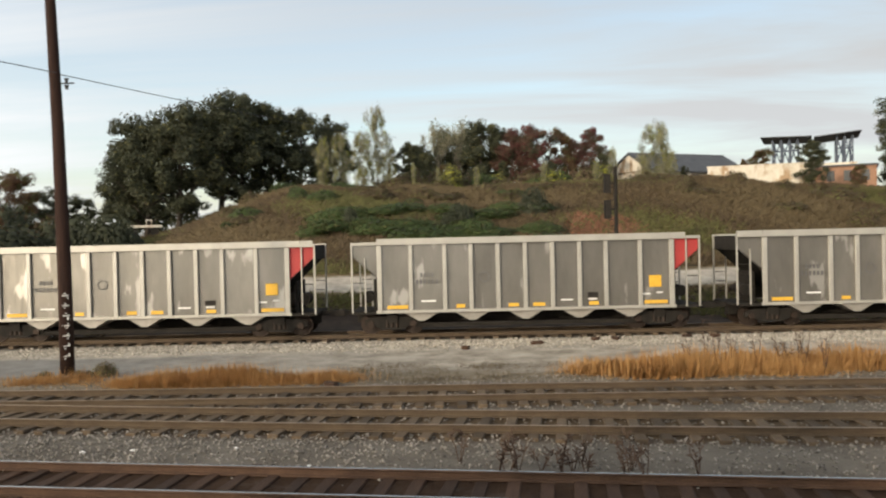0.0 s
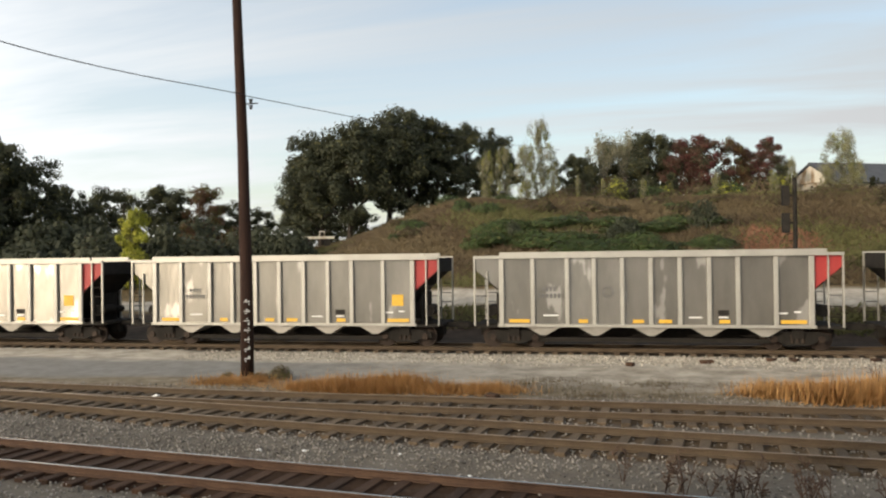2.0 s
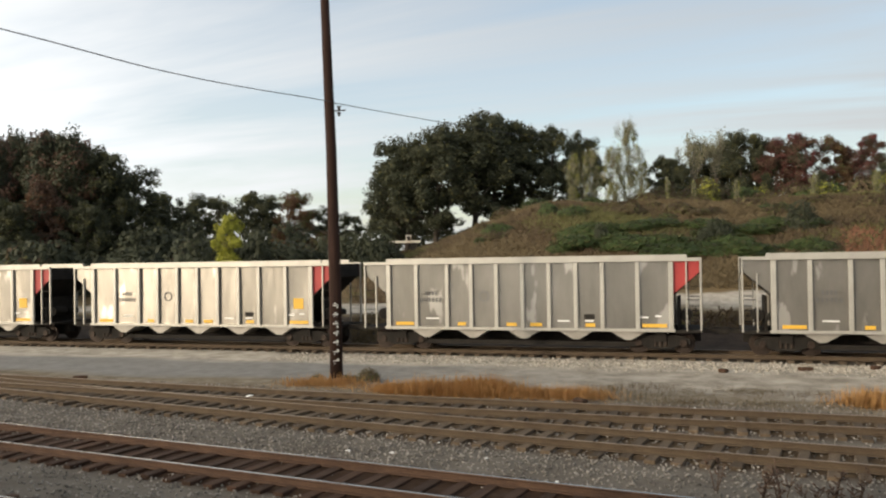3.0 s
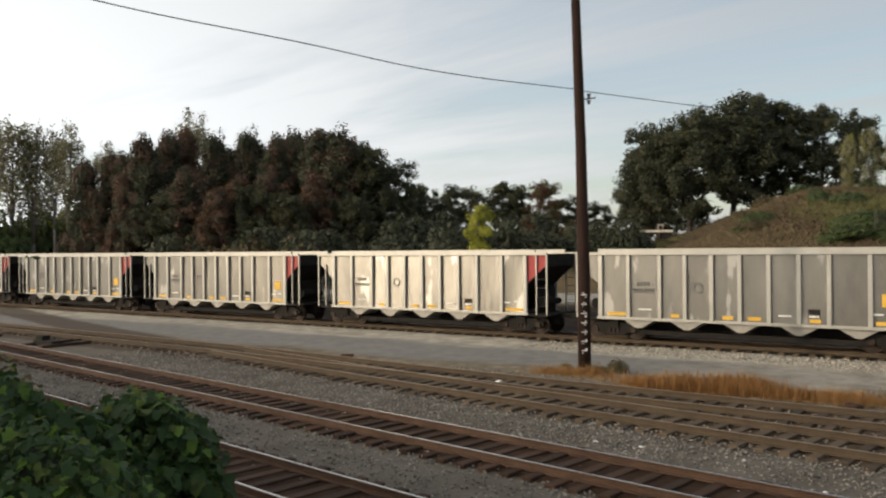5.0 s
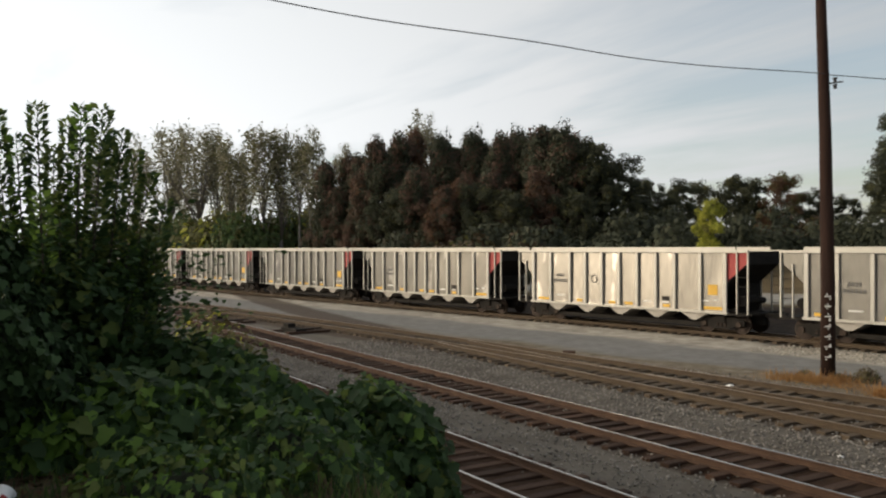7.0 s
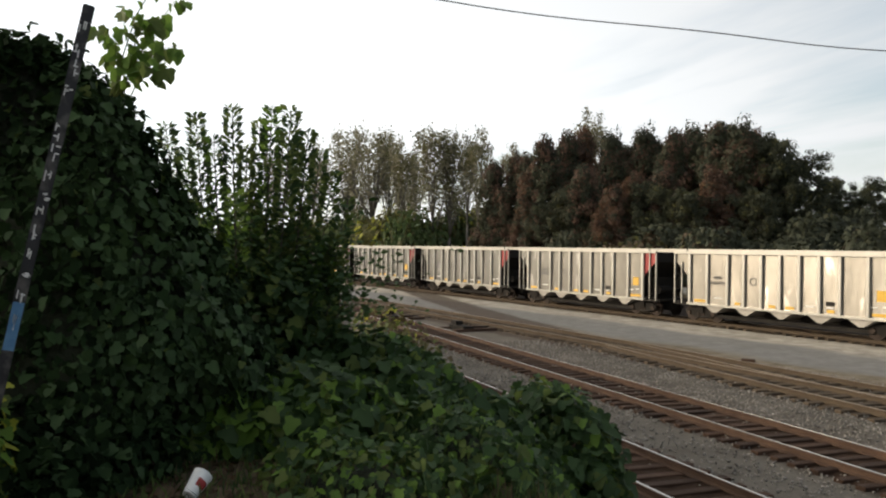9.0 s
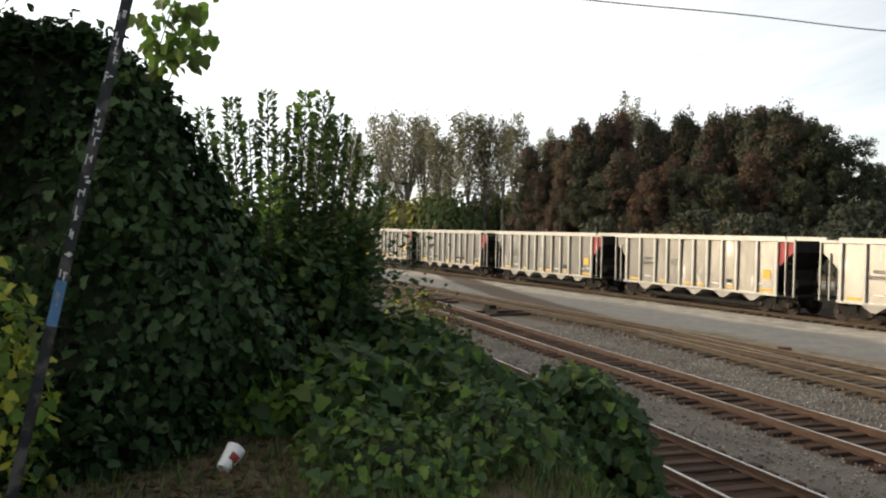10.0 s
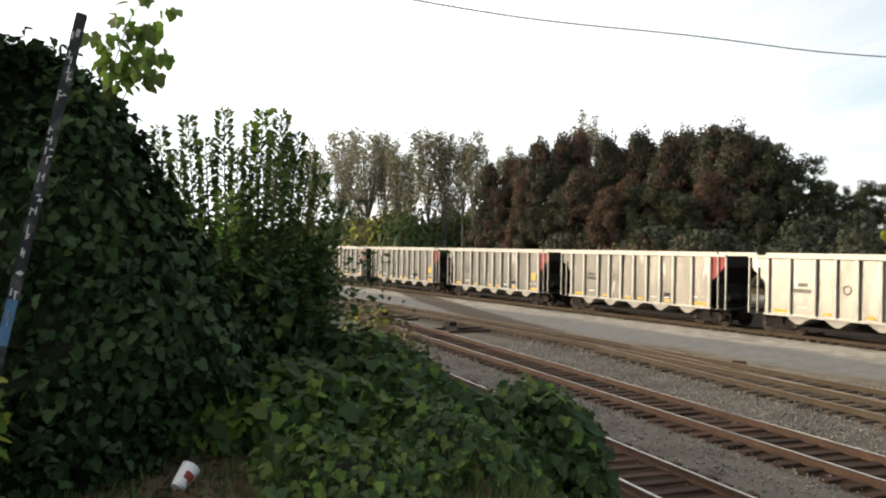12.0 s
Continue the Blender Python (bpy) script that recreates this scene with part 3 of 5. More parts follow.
def side_panel(x0, x1, y, s, k):
    """One sheet between two ribs, dished and a little out of true, with its own thickness."""
    r = random.Random(50 + k)
    lean, twist, dish = r.uniform(-0.012, 0.02), r.uniform(-0.012, 0.012), r.uniform(0.004, 0.016)
    bm = bmesh.new()
    nx, nz = 5, 7
    rows = []
    for back in (0.0, 0.05):
        grid = []
        for j in range(nz + 1):
            w = j / nz
            line = []
            for i in range(nx + 1):
                u = i / nx
                inset = dish * math.sin(math.pi * u) * math.sin(math.pi * w) + lean * (w - 0.5) + twist * (u - 0.5) * 2 * (w - 0.5)
                line.append(bm.verts.new((x0 + (x1 - x0) * u, y - s * (abs(lean) + inset + back), 1.02 + 2.76 * w)))
            grid.append(line)
        rows.append(grid)
    for g in rows:
        for j in range(nz):
            for i in range(nx):
                bm.faces.new((g[j][i], g[j][i + 1], g[j + 1][i + 1], g[j + 1][i])).smooth = True
    for n, f in enumerate(bm.faces):
        f.normal_update()
        outward = s if n < nx * nz else -s
        if f.normal.y * outward < 0:
            f.normal_flip()
    return bm


def hopper_car():
    car = new("hopper_car")
    # side panels, with triangular upper ends
    for s in (-1, 1):
        y = 1.46 * s
        a, b = sorted((y, y - 0.05 * s))
        part("end_panel", prism([(-6.0, 2.35), (-6.0, 3.78), (-7.1, 3.78), (-7.1, 3.3)], a, b), CAR_GREY, car, "streaked grey aluminium end panel")
        for k in range(len(RIBS) - 1):
            ob = part("side_panel", side_panel(RIBS[k], RIBS[k + 1], y, s, k), CAR_GREY, car)
            if k == 0:
                ob["label"] = "streaked grey aluminium side panel"
        part("red_panel", prism([(6.0, 2.35), (7.1, 3.3), (7.1, 3.78), (6.0, 3.78)], a, b), CAR_RED, car, "faded red end panel")
        # added near-black sheet: covers the panel's red back with painted shade
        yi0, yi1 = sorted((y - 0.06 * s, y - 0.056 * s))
        part("liner", prism([(6.0, 2.3), (7.0, 3.2), (7.0, 3.72), (6.0, 3.72)], yi0, yi1), CAR_DARK, car, "added dark sheet standing in for shade behind the end panel")
        for x in RIBS:
            w = 0.085 if abs(x) < 5 else 0.1
            y0, y1 = sorted((y + 0.005 * s, y + 0.12 * s))
            bm = boxes((x - w, x + w, y0, y1, 1.02, 3.72))
            bmesh.ops.bevel(bm, geom=bm.edges[:], offset=0.015, segments=1, affect="EDGES")
            part("rib", bm, CAR_TRIM, car)
        y0, y1 = sorted((y - 0.02 * s, y + 0.15 * s))
        part("top_chord", boxes((-6.08, 6.55, y0 + 0.02, y1 - 0.02, 3.855, 4.0), (-7.16, 7.16, y0, y1, 3.74, 3.86)), CAR_TRIM, car, "pale top rail")
        part("side_sill", boxes((-6.15, 6.15, y0, y1, 0.93, 1.04)), CAR_TRIM, car)
        for e in (-1, 1):
            y0, y1 = sorted((y + 0.02 * s, y + 0.1 * s))
            part("end_post", boxes(*[tuple(sorted((e * 7.1, e * 7.165))) + (y0, y1, 0.95, 3.74)]), CAR_TRIM, car)
            part("grab_post", boxes(*[tuple(sorted((e * 6.57, e * 6.62))) + (y0, y1, 0.95, 3.25 if e < 0 else 3.74)]), CAR_TRIM, car)
            xa, xb = sorted((e * 6.1, e * 7.16))
            part("step_sill", boxes((xa, xb, y0, y1, 0.9, 0.97)), CAR_DARK, car)
            for k in range(4):
                part("ladder_rung", boxes((*sorted((e * 6.63, e * 7.07)), y0 + 0.02, y1 - 0.02, 1.35 + 0.42 * k, 1.38 + 0.42 * k)), CAR_DARK, car)
        # paint marks on the side
        yo0, yo1 = sorted((y + 0.002 * s, y + 0.008 * s))
        for x, w in ((-5.28, 0.85), (-2.68, 0.36), (-0.5, 0.42), (0.55, 0.5), (2.8, 0.4), (5.35, 0.95)):
            part("reflective_stripe", boxes((x - w / 2, x + w / 2, yo0, yo1, 1.1, 1.24)), CAR_YELLOW, car)
        part("data_plate", boxes((2.55, 2.98, yo0, yo1, 1.42, 1.62)), CAR_DARK, car, "small black data plate")
        for n, w, z in ((4, 0.6, 2.48), (6, 0.98, 2.2)):
            for i in range(n):
                x = -4.05 - w / 2 + (i + 0.5) * w / n
                part("lettering_bar", boxes((x - w / n * 0.3, x + w / n * 0.3, yo0, yo1, z - 0.09, z + 0.09)), CAR_MARK, car, "faded dark lettering bar")
        bm = bmesh.new()
        ring = []
        for k in range(20):
            t = 2 * math.pi * k / 20
            ring.append([bm.verts.new((-1.68 + rr * math.cos(t), yy, 2.35 + rr * math.sin(t))) for rr in (0.17, 0.22) for yy in (yo0, yo1)])
        for k in range(20):
            p, q = ring[k], ring[(k + 1) % 20]
            for c, d in ((0, 1), (1, 3), (3, 2), (2, 0)):
                bm.faces.new((p[c], p[d], q[d], q[c]))
        bmesh.ops.recalc_face_normals(bm, faces=bm.faces[:])
        part("round_emblem", bm, CAR_MARK, car, "faded round emblem")
        for x, z, w in ((4.95, 1.5, 0.35), (1.7, 1.33, 0.5), (5.5, 1.55, 0.25), (-4.0, 1.4, 0.6), (2.76, 1.34, 0.36)):
            part("stencil_bar", boxes((x - w / 2, x + w / 2, yo0, yo1, z - 0.03, z + 0.03)), CAR_LABEL, car, "small white stencil bar")
    # sloped end sheets and hopper chutes
    for e in (-1, 1):
        bm = prism([(e * 7.05, 3.3), (e * 7.05, 3.22), (e * 4.6, 1.0), (e * 4.6, 1.08)], -1.4, 1.4)
        part("end_slope", bm, CAR_DARK, car, "dark sloped end sheet")
        part("end_platform", boxes((min(e * 5.9, e * 7.2), max(e * 5.9, e * 7.2), -1.3, 1.3, 0.9, 1.0)), CAR_DARK, car)
        part("end_beam", boxes((min(e * 7.02, e * 7.12), max(e * 7.02, e * 7.12), -1.4, 1.4, 3.2, 3.8)), CAR_DARK, car)
        bm = boxes((min(e * 7.1, e * 7.75), max(e * 7.1, e * 7.75), -0.12, 0.12, 0.78, 0.98))
        box(bm, min(e * 7.62, e * 7.9), max(e * 7.62, e * 7.9), -0.17, 0.17, 0.74, 1.02)
        part("coupler", bm, CAR_DARK, car)
        bm = bmesh.new()
        cyl(bm, (e * 6.55, -0.35, 1.55), 0.24, 0.9, "y", 16)
        cyl(bm, (e * 6.45, 0.75, 1.5), 0.15, 0.6, "y", 12)
        box(bm, min(e * 6.2, e * 6.3), max(e * 6.2, e * 6.3), -0.9, 0.9, 1.0, 2.3)
        part("brake_gear", bm, CAR_DARK, car)
        bogie(car, e * 5.55)
    for cx in (-4.3, -2.2, 0.0, 2.2, 4.3):
        bm = prism([(cx - 0.72, 0.925), (cx + 0.72, 0.925), (cx + 0.12, 0.58), (cx - 0.12, 0.58)], -1.42, 1.42)
        part("hopper_chute", bm, CAR_CHUTE, car, "pale V-shaped hopper chute")
    part("centre_sill", boxes((-7.1, 7.1, -0.2, 0.2, 0.45, 0.92)), CAR_DARK, car)
    part("brake_pipe", boxes((-4.6, 4.6, -1.05, -0.95, 0.28, 0.46), (-4.6, 4.6, 0.95, 1.05, 0.28, 0.46)), CAR_DARK, car)
    part("load_floor", boxes((-6.9, 6.9, -1.4, 1.4, 3.2, 3.3)), CAR_DARK, car)
    return car


def make_cars():
    first = hopper_car()
    tagged(first, "weathered grey aluminium hopper car with a red end panel", "hopper car", "freight train cars")
    cars = []
    for k in range(-5, 8):
        c = first if k == 0 else copy_thing(first, Matrix())
        c.location = (FIRST + k * PITCH, 35.65, 0)
        cars.append((k, c))
    for k, c in cars:
        if k in (-1, 0, 2, 3, -3):
            for s in (-1, 1):
                y0, y1 = sorted((s * 1.463, s * 1.47))
                part("yellow_square", boxes((5.08, 5.58, y0, y1, 1.78, 2.26)), CAR_YELLOW, c, "bright yellow square panel")
            c["label"] = "weathered grey aluminium hopper car with red end and yellow square"
    cars = [c for _, c in cars]
    return cars


CARS = make_cars()
make_tracks()


def at(az, el, r):
    """A place from the camera's bearing to the left, elevation and plan distance."""
    a = radians(az)
    return Vector((-math.sin(a) * r, math.cos(a) * r, EYE[2] + r * math.tan(radians(el))))


def on_ground(az, r, sink=0.0):
    p = at(az, 0, r)
    p.z = float(height(p.x, p.y)) - sink
    return p


# ---- added wall behind the camera, never in view ----


def reflection_wall():
    # made up, so that the right-hand cars mirror something dark
    m = material("unseen_wall_brown", (0.13, 0.075, 0.055), (0.19, 0.11, 0.08), scale=1.5, rough=0.9)
    ob = new("wall_back")
    tagged(ob, "added unseen wall behind the camera that darkens the car reflections", "wall", kind="structure")
    part("panel", boxes((2, 75, -17, -16.6, 1.5, 10.5)), m, ob)


# ---- pole and cable ----


def utility_pole():
    base = Vector((-12.8, 27.2, -0.2))
    pole = new("utility_pole")
    pole.location = base
    tagged(pole, "tall dark brown creosoted wooden utility pole with white painted marks", "utility pole")
    V, F = tube_arrays([(0, 0, -0.3), (0.0, 0, 3), (-0.08, 0, 8), (-0.24, 0, 13), (-0.36, 0, 17)], [0.235, 0.22, 0.19, 0.16, 0.14], 14)
    share("shaft", tag_mesh("shaft", V, F, POLE, smooth=True), pole, Matrix())
    r = random.Random(4)
    d = Vector((12.8, -27.2, 0)).normalized()
    side = Vector((-d.y, d.x, 0))
    # painted marks down the lower shaft
    for k in range(7):
        bm = bmesh.new()
        z = 0.55 + k * 0.33
        for i in range(3):
            a, b, h = r.uniform(-0.11, 0.05), r.uniform(0.03, 0.06), r.uniform(0.02, 0.1)
            if i == 1:
                a, b, h = -0.1, 0.2, 0.03
            box(bm, a, a + b, -0.004, 0.004, z - h + i * 0.07, z + i * 0.07)
        ob = part("painted_mark", bm, CAR_LABEL, pole, "illegible white painted bars")
        ob.matrix_basis = Matrix.Translation(d * (0.236 - 0.004 * z)) @ Matrix.Rotation(math.atan2(side.y, side.x), 4, "Z")
    bm = bmesh.new()
    box(bm, -0.05, 0.5, -0.02, 0.02, 9.53, 9.57)
    part("bracket", bm, CAR_DARK, pole)
    for dz in (9.4, 9.62):
        bm = bmesh.new()
        cyl(bm, (0.3, -0.12, dz), 0.05, 0.14, "z", 10)
        cyl(bm, (0.3, -0.12, dz + 0.05), 0.075, 0.04, "z", 10)
        part("insulator", bm, WIRE, pole)


def cable():
    cu = bpy.data.curves.new("overhead_cable", "CURVE")
    cu.dimensions, cu.bevel_depth, cu.bevel_resolution = "3D", 0.015, 2
    for pts in (((-12.8, 27.0, 9.66), (-14.1, 19.4, 9.24), (-14.9, 15.5, 9.3), (-16.4, 9.8, 9.46), (-18.2, 0, 10.4), (-20.5, -11, 11.8)), ((-12.8, 27.3, 9.66), (-11.0, 36.2, 10.1), (-7.5, 54, 11.2), (-4.5, 69, 12.4))):
        s = cu.splines.new("BEZIER")
        s.bezier_points.add(len(pts) - 1)
        for b, p in zip(s.bezier_points, pts):
            b.co = p
            b.handle_left_type = b.handle_right_type = "AUTO"
    cu.materials.append(WIRE)
    tagged(new("overhead_cable", cu), "thin black overhead cable hung from the wooden pole", "cable")


# ---- trees ----


def limb_tubes(r, h, spread, n, trunk_r, fork=0.35, lean=0.0, cone=False):
    """A trunk and limbs; returns tubes and the limbs' ends."""
    tubes, ends = [], []
    top = Vector((lean * h, r.uniform(-0.04, 0.04) * h, h * 0.92))
    path = [Vector((0, 0, -0.4)).lerp(top, t) + Vector((r.uniform(-1, 1), r.uniform(-1, 1), 0)) * 0.02 * h * (t > 0) for t in (0, 0.25, 0.5, 0.75, 1)]
    tubes.append((path, [trunk_r, trunk_r * 0.8, trunk_r * 0.6, trunk_r * 0.36, trunk_r * 0.12]))
    for i in range(n):
        t = fork + (1 - fork) * (i + r.random()) / n * 0.95
        o = Vector((0, 0, -0.4)).lerp(top, t)
        a = i * 2.4 + r.uniform(-0.4, 0.4)
        reach = spread * ((1.25 - 1.1 * t) if cone else (1.15 - 0.9 * abs(t - 0.5))) * r.uniform(0.65, 1.15)
        e = o + Vector((math.cos(a) * reach, math.sin(a) * reach, reach * r.uniform(0.0, 0.75)))
        mid = o.lerp(e, 0.5) + Vector((0, 0, 0.1 * reach))
        lr = trunk_r * 0.38 * (1.1 - t)
        tubes.append(([o, mid, e], [lr + 0.02, lr * 0.7 + 0.015, 0.012]))
        ends += [e, mid.lerp(e, 0.5)]
        for _ in range(2):
            e2 = mid + Vector((r.uniform(-1, 1), r.uniform(-1, 1), r.uniform(0.1, 0.9))) * reach * 0.5
            tubes.append(([mid, mid.lerp(e2, 0.5) + Vector((0, 0, 0.05)), e2], [lr * 0.5 + 0.01, lr * 0.3 + 0.01, 0.008]))
            ends.append(e2)
    ends.append(top)
    return tubes, ends


def crown(name, r, ends, per, blob, size, mats, weights=None, squash=0.75):
    """Leaf clumps on the shells of many small swellings, each swelling of one leaf colour."""
    g = np.random.default_rng(r.randrange(10 ** 6))
    P, D, idx = [], [], []
    for e in ends:
        n = int(per * g.uniform(0.6, 1.4)) // 3
        for _ in range(3):
            o = np.array(e) + np.clip(g.normal(0, 0.4, 3), -0.6, 0.6) * blob * (1, 1, squash)
            d = g.normal(size=(n, 3))
            d /= np.linalg.norm(d, axis=1)[:, None]
            R = 0.85 * blob * g.uniform(0.55, 1.2)
            P.append(o + d * R * g.uniform(0.55, 1.08, (n, 1)) * (1, 1, squash))
            D.append(d + (0, 0, 0.35))
            k = g.choice(len(mats), p=weights) if len(mats) > 1 else 0
            idx.append(np.where(g.uniform(0, 1, n) < 0.85, k, g.integers(0, len(mats), n)))
    P, D, idx = np.concatenate(P), np.concatenate(D), np.concatenate(idx)
    return scatter(name, CLUMP_V, CLUMP_F, P, facing(D, 0.45, g), g.uniform(0.6, 1.3, len(P)) * size, mats, idx)


def vase_tree(seed, h, stems, lean, leaf_n, size, mats, weights):
    """A tall thin tree: bare lower trunk, limbs that climb steeply, a thin haze of leaves at their tips."""
    r = random.Random(seed)
    g = np.random.default_rng(seed)
    tubes, P = [], []
    fork = Vector((r.uniform(-0.1, 0.1), r.uniform(-0.1, 0.1), h * r.uniform(0.12, 0.3)))
    tubes.append(([(0, 0, -0.4), fork * 0.5 + Vector((0.05, 0, 0)), fork], [0.2, 0.17, 0.14]))
    for i in range(stems):
        a = i * 2.4 + r.uniform(-0.5, 0.5)
        out = lean * h * r.uniform(0.15, 1.0) if i else 0.03 * h
        way = Vector((math.cos(a), math.sin(a), 0))
        o = fork if i < 3 else fork.lerp(Vector((0, 0, h * 0.55)), r.uniform(0, 0.7))
        tip = way * out + Vector((0, 0, h * r.uniform(0.84, 1.0) - out * 0.45))
        mid = o.lerp(tip, 0.45) + way * out * 0.16
        tubes.append(([o, mid, mid.lerp(tip, 0.5) + way * out * 0.05, tip], [0.085, 0.055, 0.03, 0.01]))
        for k in range(11):
            t = 0.08 + 0.92 * (k + r.random()) / 11
            b = o.lerp(mid, t / 0.45) if t < 0.45 else mid.lerp(tip, (t - 0.45) / 0.55)
            c = a + r.uniform(-2.2, 2.2)
            reach = h * r.uniform(0.05, 0.13) * (1.3 - t)
            e = b + Vector((math.cos(c) * reach * 0.7, math.sin(c) * reach * 0.7, reach * r.uniform(0.8, 1.7)))
            tubes.append(([b, b.lerp(e, 0.5) + Vector((0, 0, -0.05)), e], [0.024, 0.016, 0.008]))
            for j in range(2):
                e2 = b.lerp(e, 0.5) + Vector((r.uniform(-0.4, 0.4), r.uniform(-0.4, 0.4), r.uniform(0.2, 0.6))) * reach
                tubes.append(([b.lerp(e, 0.4), e2], [0.013, 0.007]))
            n = int(leaf_n * (0.35 + t))
            P.append(np.array(e)[None, :] + g.normal(0, 1, (n, 3)) * (0.28, 0.28, 0.34))
            P.append(np.array(b.lerp(e, 0.5))[None, :] + g.normal(0, 0.25, (n // 2, 3)))
    P = np.concatenate(P)
    return tubes_mesh("trunk", tubes, BARK_PALE, 4), scatter("crown", CLUMP_V, CLUMP_F, P, rotations(len(P)), g.uniform(0.6, 1.3, len(P)) * size, mats, g.choice(len(mats), size=len(P), p=weights))


def tree_kind(seed, h, spread, n, trunk_r, per, blob, size, mats, weights=None, bark=None, fork=0.35, lean=0.0, squash=0.75, cone=False):
    r = random.Random(seed)
    tubes, ends = limb_tubes(r, h, spread, n, trunk_r, fork, lean, cone)
    return tubes_mesh("trunk", tubes, bark or BARK, 6), crown("crown", r, ends, per, blob, size, mats, weights, squash)


def plant_tree(name, kind, az, r, top_el, h, label, group, turn=0.0, wide=1.0):
    """Stands a tree so that its top reaches the elevation; its foot is on the ground."""
    r = max(r, 50 / math.cos(radians(az)))
    base = on_ground(az, r, 0.05)
    topz = EYE[2] + r * math.tan(radians(top_el))
    s = (topz - base.z) / h
    ob = new(name)
    tagged(ob, label, "tree", group)
    ob.matrix_basis = Matrix.Translation(base) @ Matrix.Rotation(turn, 4, "Z") @ Matrix.Diagonal((s * wide, s * wide, s, 1))
    share("trunk", kind[0], ob, Matrix())
    share("crown", kind[1], ob, Matrix())
    return ob


def make_trees():
    # kinds, each about 12 m high
    oak = [tree_kind(k, 12, 4.0, 22, 0.34, 230, 1.15, 0.23, [LEAF_OAK, LEAF_PINE, LEAF_OLIVE], [0.55, 0.4, 0.05], fork=0.13, squash=0.72) for k in (1, 2, 3)]
    dark = [tree_kind(k, 12, 2.7, 26, 0.26, 180, 0.95, 0.22, [LEAF_PINE, LEAF_MAROON, LEAF_OAK], [0.42, 0.26, 0.32], fork=0.06, squash=0.95, cone=True) for k in (4, 5, 24)]
    maroon = [tree_kind(k, 12, 2.7, 26, 0.24, 180, 0.95, 0.22, [LEAF_MAROON, LEAF_RUST, LEAF_PINE], [0.55, 0.2, 0.25], fork=0.06, squash=0.95, cone=True) for k in (6, 7)]
    red = [tree_kind(k, 12, 2.6, 20, 0.24, 170, 0.95, 0.2, [LEAF_RED, LEAF_MAROON, LEAF_OAK], [0.4, 0.4, 0.2], fork=0.08) for k in (25, 26)]
    green = [tree_kind(k, 12, 3.0, 20, 0.26, 180, 0.95, 0.22, [LEAF_OAK, LEAF_PINE, LEAF_OLIVE], [0.5, 0.38, 0.12], fork=0.08) for k in (8, 9)]
    rust = [tree_kind(k, 12, 2.8, 18, 0.24, 200, 0.95, 0.2, [LEAF_RUST, LEAF_OLIVE, LEAF_MAROON], [0.4, 0.38, 0.22], fork=0.12) for k in (10,)]
    bare = [vase_tree(k, 12, 10, 0.26, 22, 0.17, [LEAF_SPARSE, LEAF_OLIVE], [0.8, 0.2]) for k in (11, 12, 19)]
    slim = [vase_tree(k, 12, 7, 0.14, 26, 0.17, [LEAF_SPARSE, LEAF_OLIVE], [0.6, 0.4]) for k in (13, 17, 18)]
    sapling = [tree_kind(k, 12, 2.6, 22, 0.1, 115, 0.8, 0.16, [LEAF_OLIVE, LEAF_SPARSE, LEAF_YELLOW], [0.4, 0.52, 0.08], bark=BARK_PALE, fork=0.06, squash=1.5) for k in (14, 15)]
    yellow = [tree_kind(k, 12, 3.0, 20, 0.2, 170, 1.0, 0.26, [LEAF_YELLOW, LEAF_OLIVE], [0.85, 0.15], fork=0.06) for k in (16,)]
    r = random.Random(21)

    def row(name, kinds, items, label, group, h=12):
        for az, dist, el, wide in items:
            plant_tree(name, r.choice(kinds), az, dist, el, h, label, group, r.uniform(0, 6.28), wide)

    row("oak_tree", oak, [(21.3, 84, 6.0, 0.85), (20.3, 80, 7.9, 0.95), (18.3, 78, 8.8, 0.95), (15.6, 80, 9.5, 1.0), (14.2, 84, 9.3, 0.9), (12.3, 84, 8.6, 0.85), (10.2, 84, 8.4, 0.8), (8.2, 90, 7.9, 0.7)], "dark green oak tree with a broad crown on the hill", "oaks on the hill")
    row("bare_tree", bare, [(0.9, 100, 8.1, 0.8), (-0.6, 102, 8.2, 0.8)], "thin grey-green tree with half-bare branches on the hill", "hill trees")
    row("green_tree", green, [(0.3, 104, 7.1, 0.85), (-1.2, 104, 7.4, 0.85), (2.2, 101, 6.3, 0.9), (2.9, 98, 6.6, 0.9), (1.6, 96, 6.0, 0.8), (-2.1, 98, 7.8, 0.85), (-3.2, 100, 7.4, 0.7), (-3.6, 90, 5.2, 0.7), (-0.2, 88, 4.8, 0.8), (-6.8, 90, 5.0, 0.7), (-10.4, 92, 5.4, 0.7), (-28.4, 92, 7.6, 1.0), (-30.2, 92, 8.8, 1.1), (-23.4, 78, 5.6, 1.15), (-15.6, 86, 4.4, 0.6)], "dull green tree on the hill", "hill trees")
    row("maroon_tree", red, [(-4.2, 98, 7.5, 0.95), (-6.0, 96, 7.6, 1.1), (-9.6, 96, 7.2, 0.95), (-4.9, 104, 7.0, 0.9), (-8.6, 102, 6.6, 0.8)], "dark red autumn tree on the hill", "hill trees")
    row("rust_tree", rust, [(-7.6, 100, 7.2, 0.7), (-8.1, 96, 5.4, 0.8), (0.6, 84, 5.0, 0.6), (-26.0, 80, 3.9, 1.2), (-20.4, 84, 5.2, 1.3), (-19.4, 86, 4.6, 0.7)], "rust-coloured autumn tree on the hill", "hill trees")
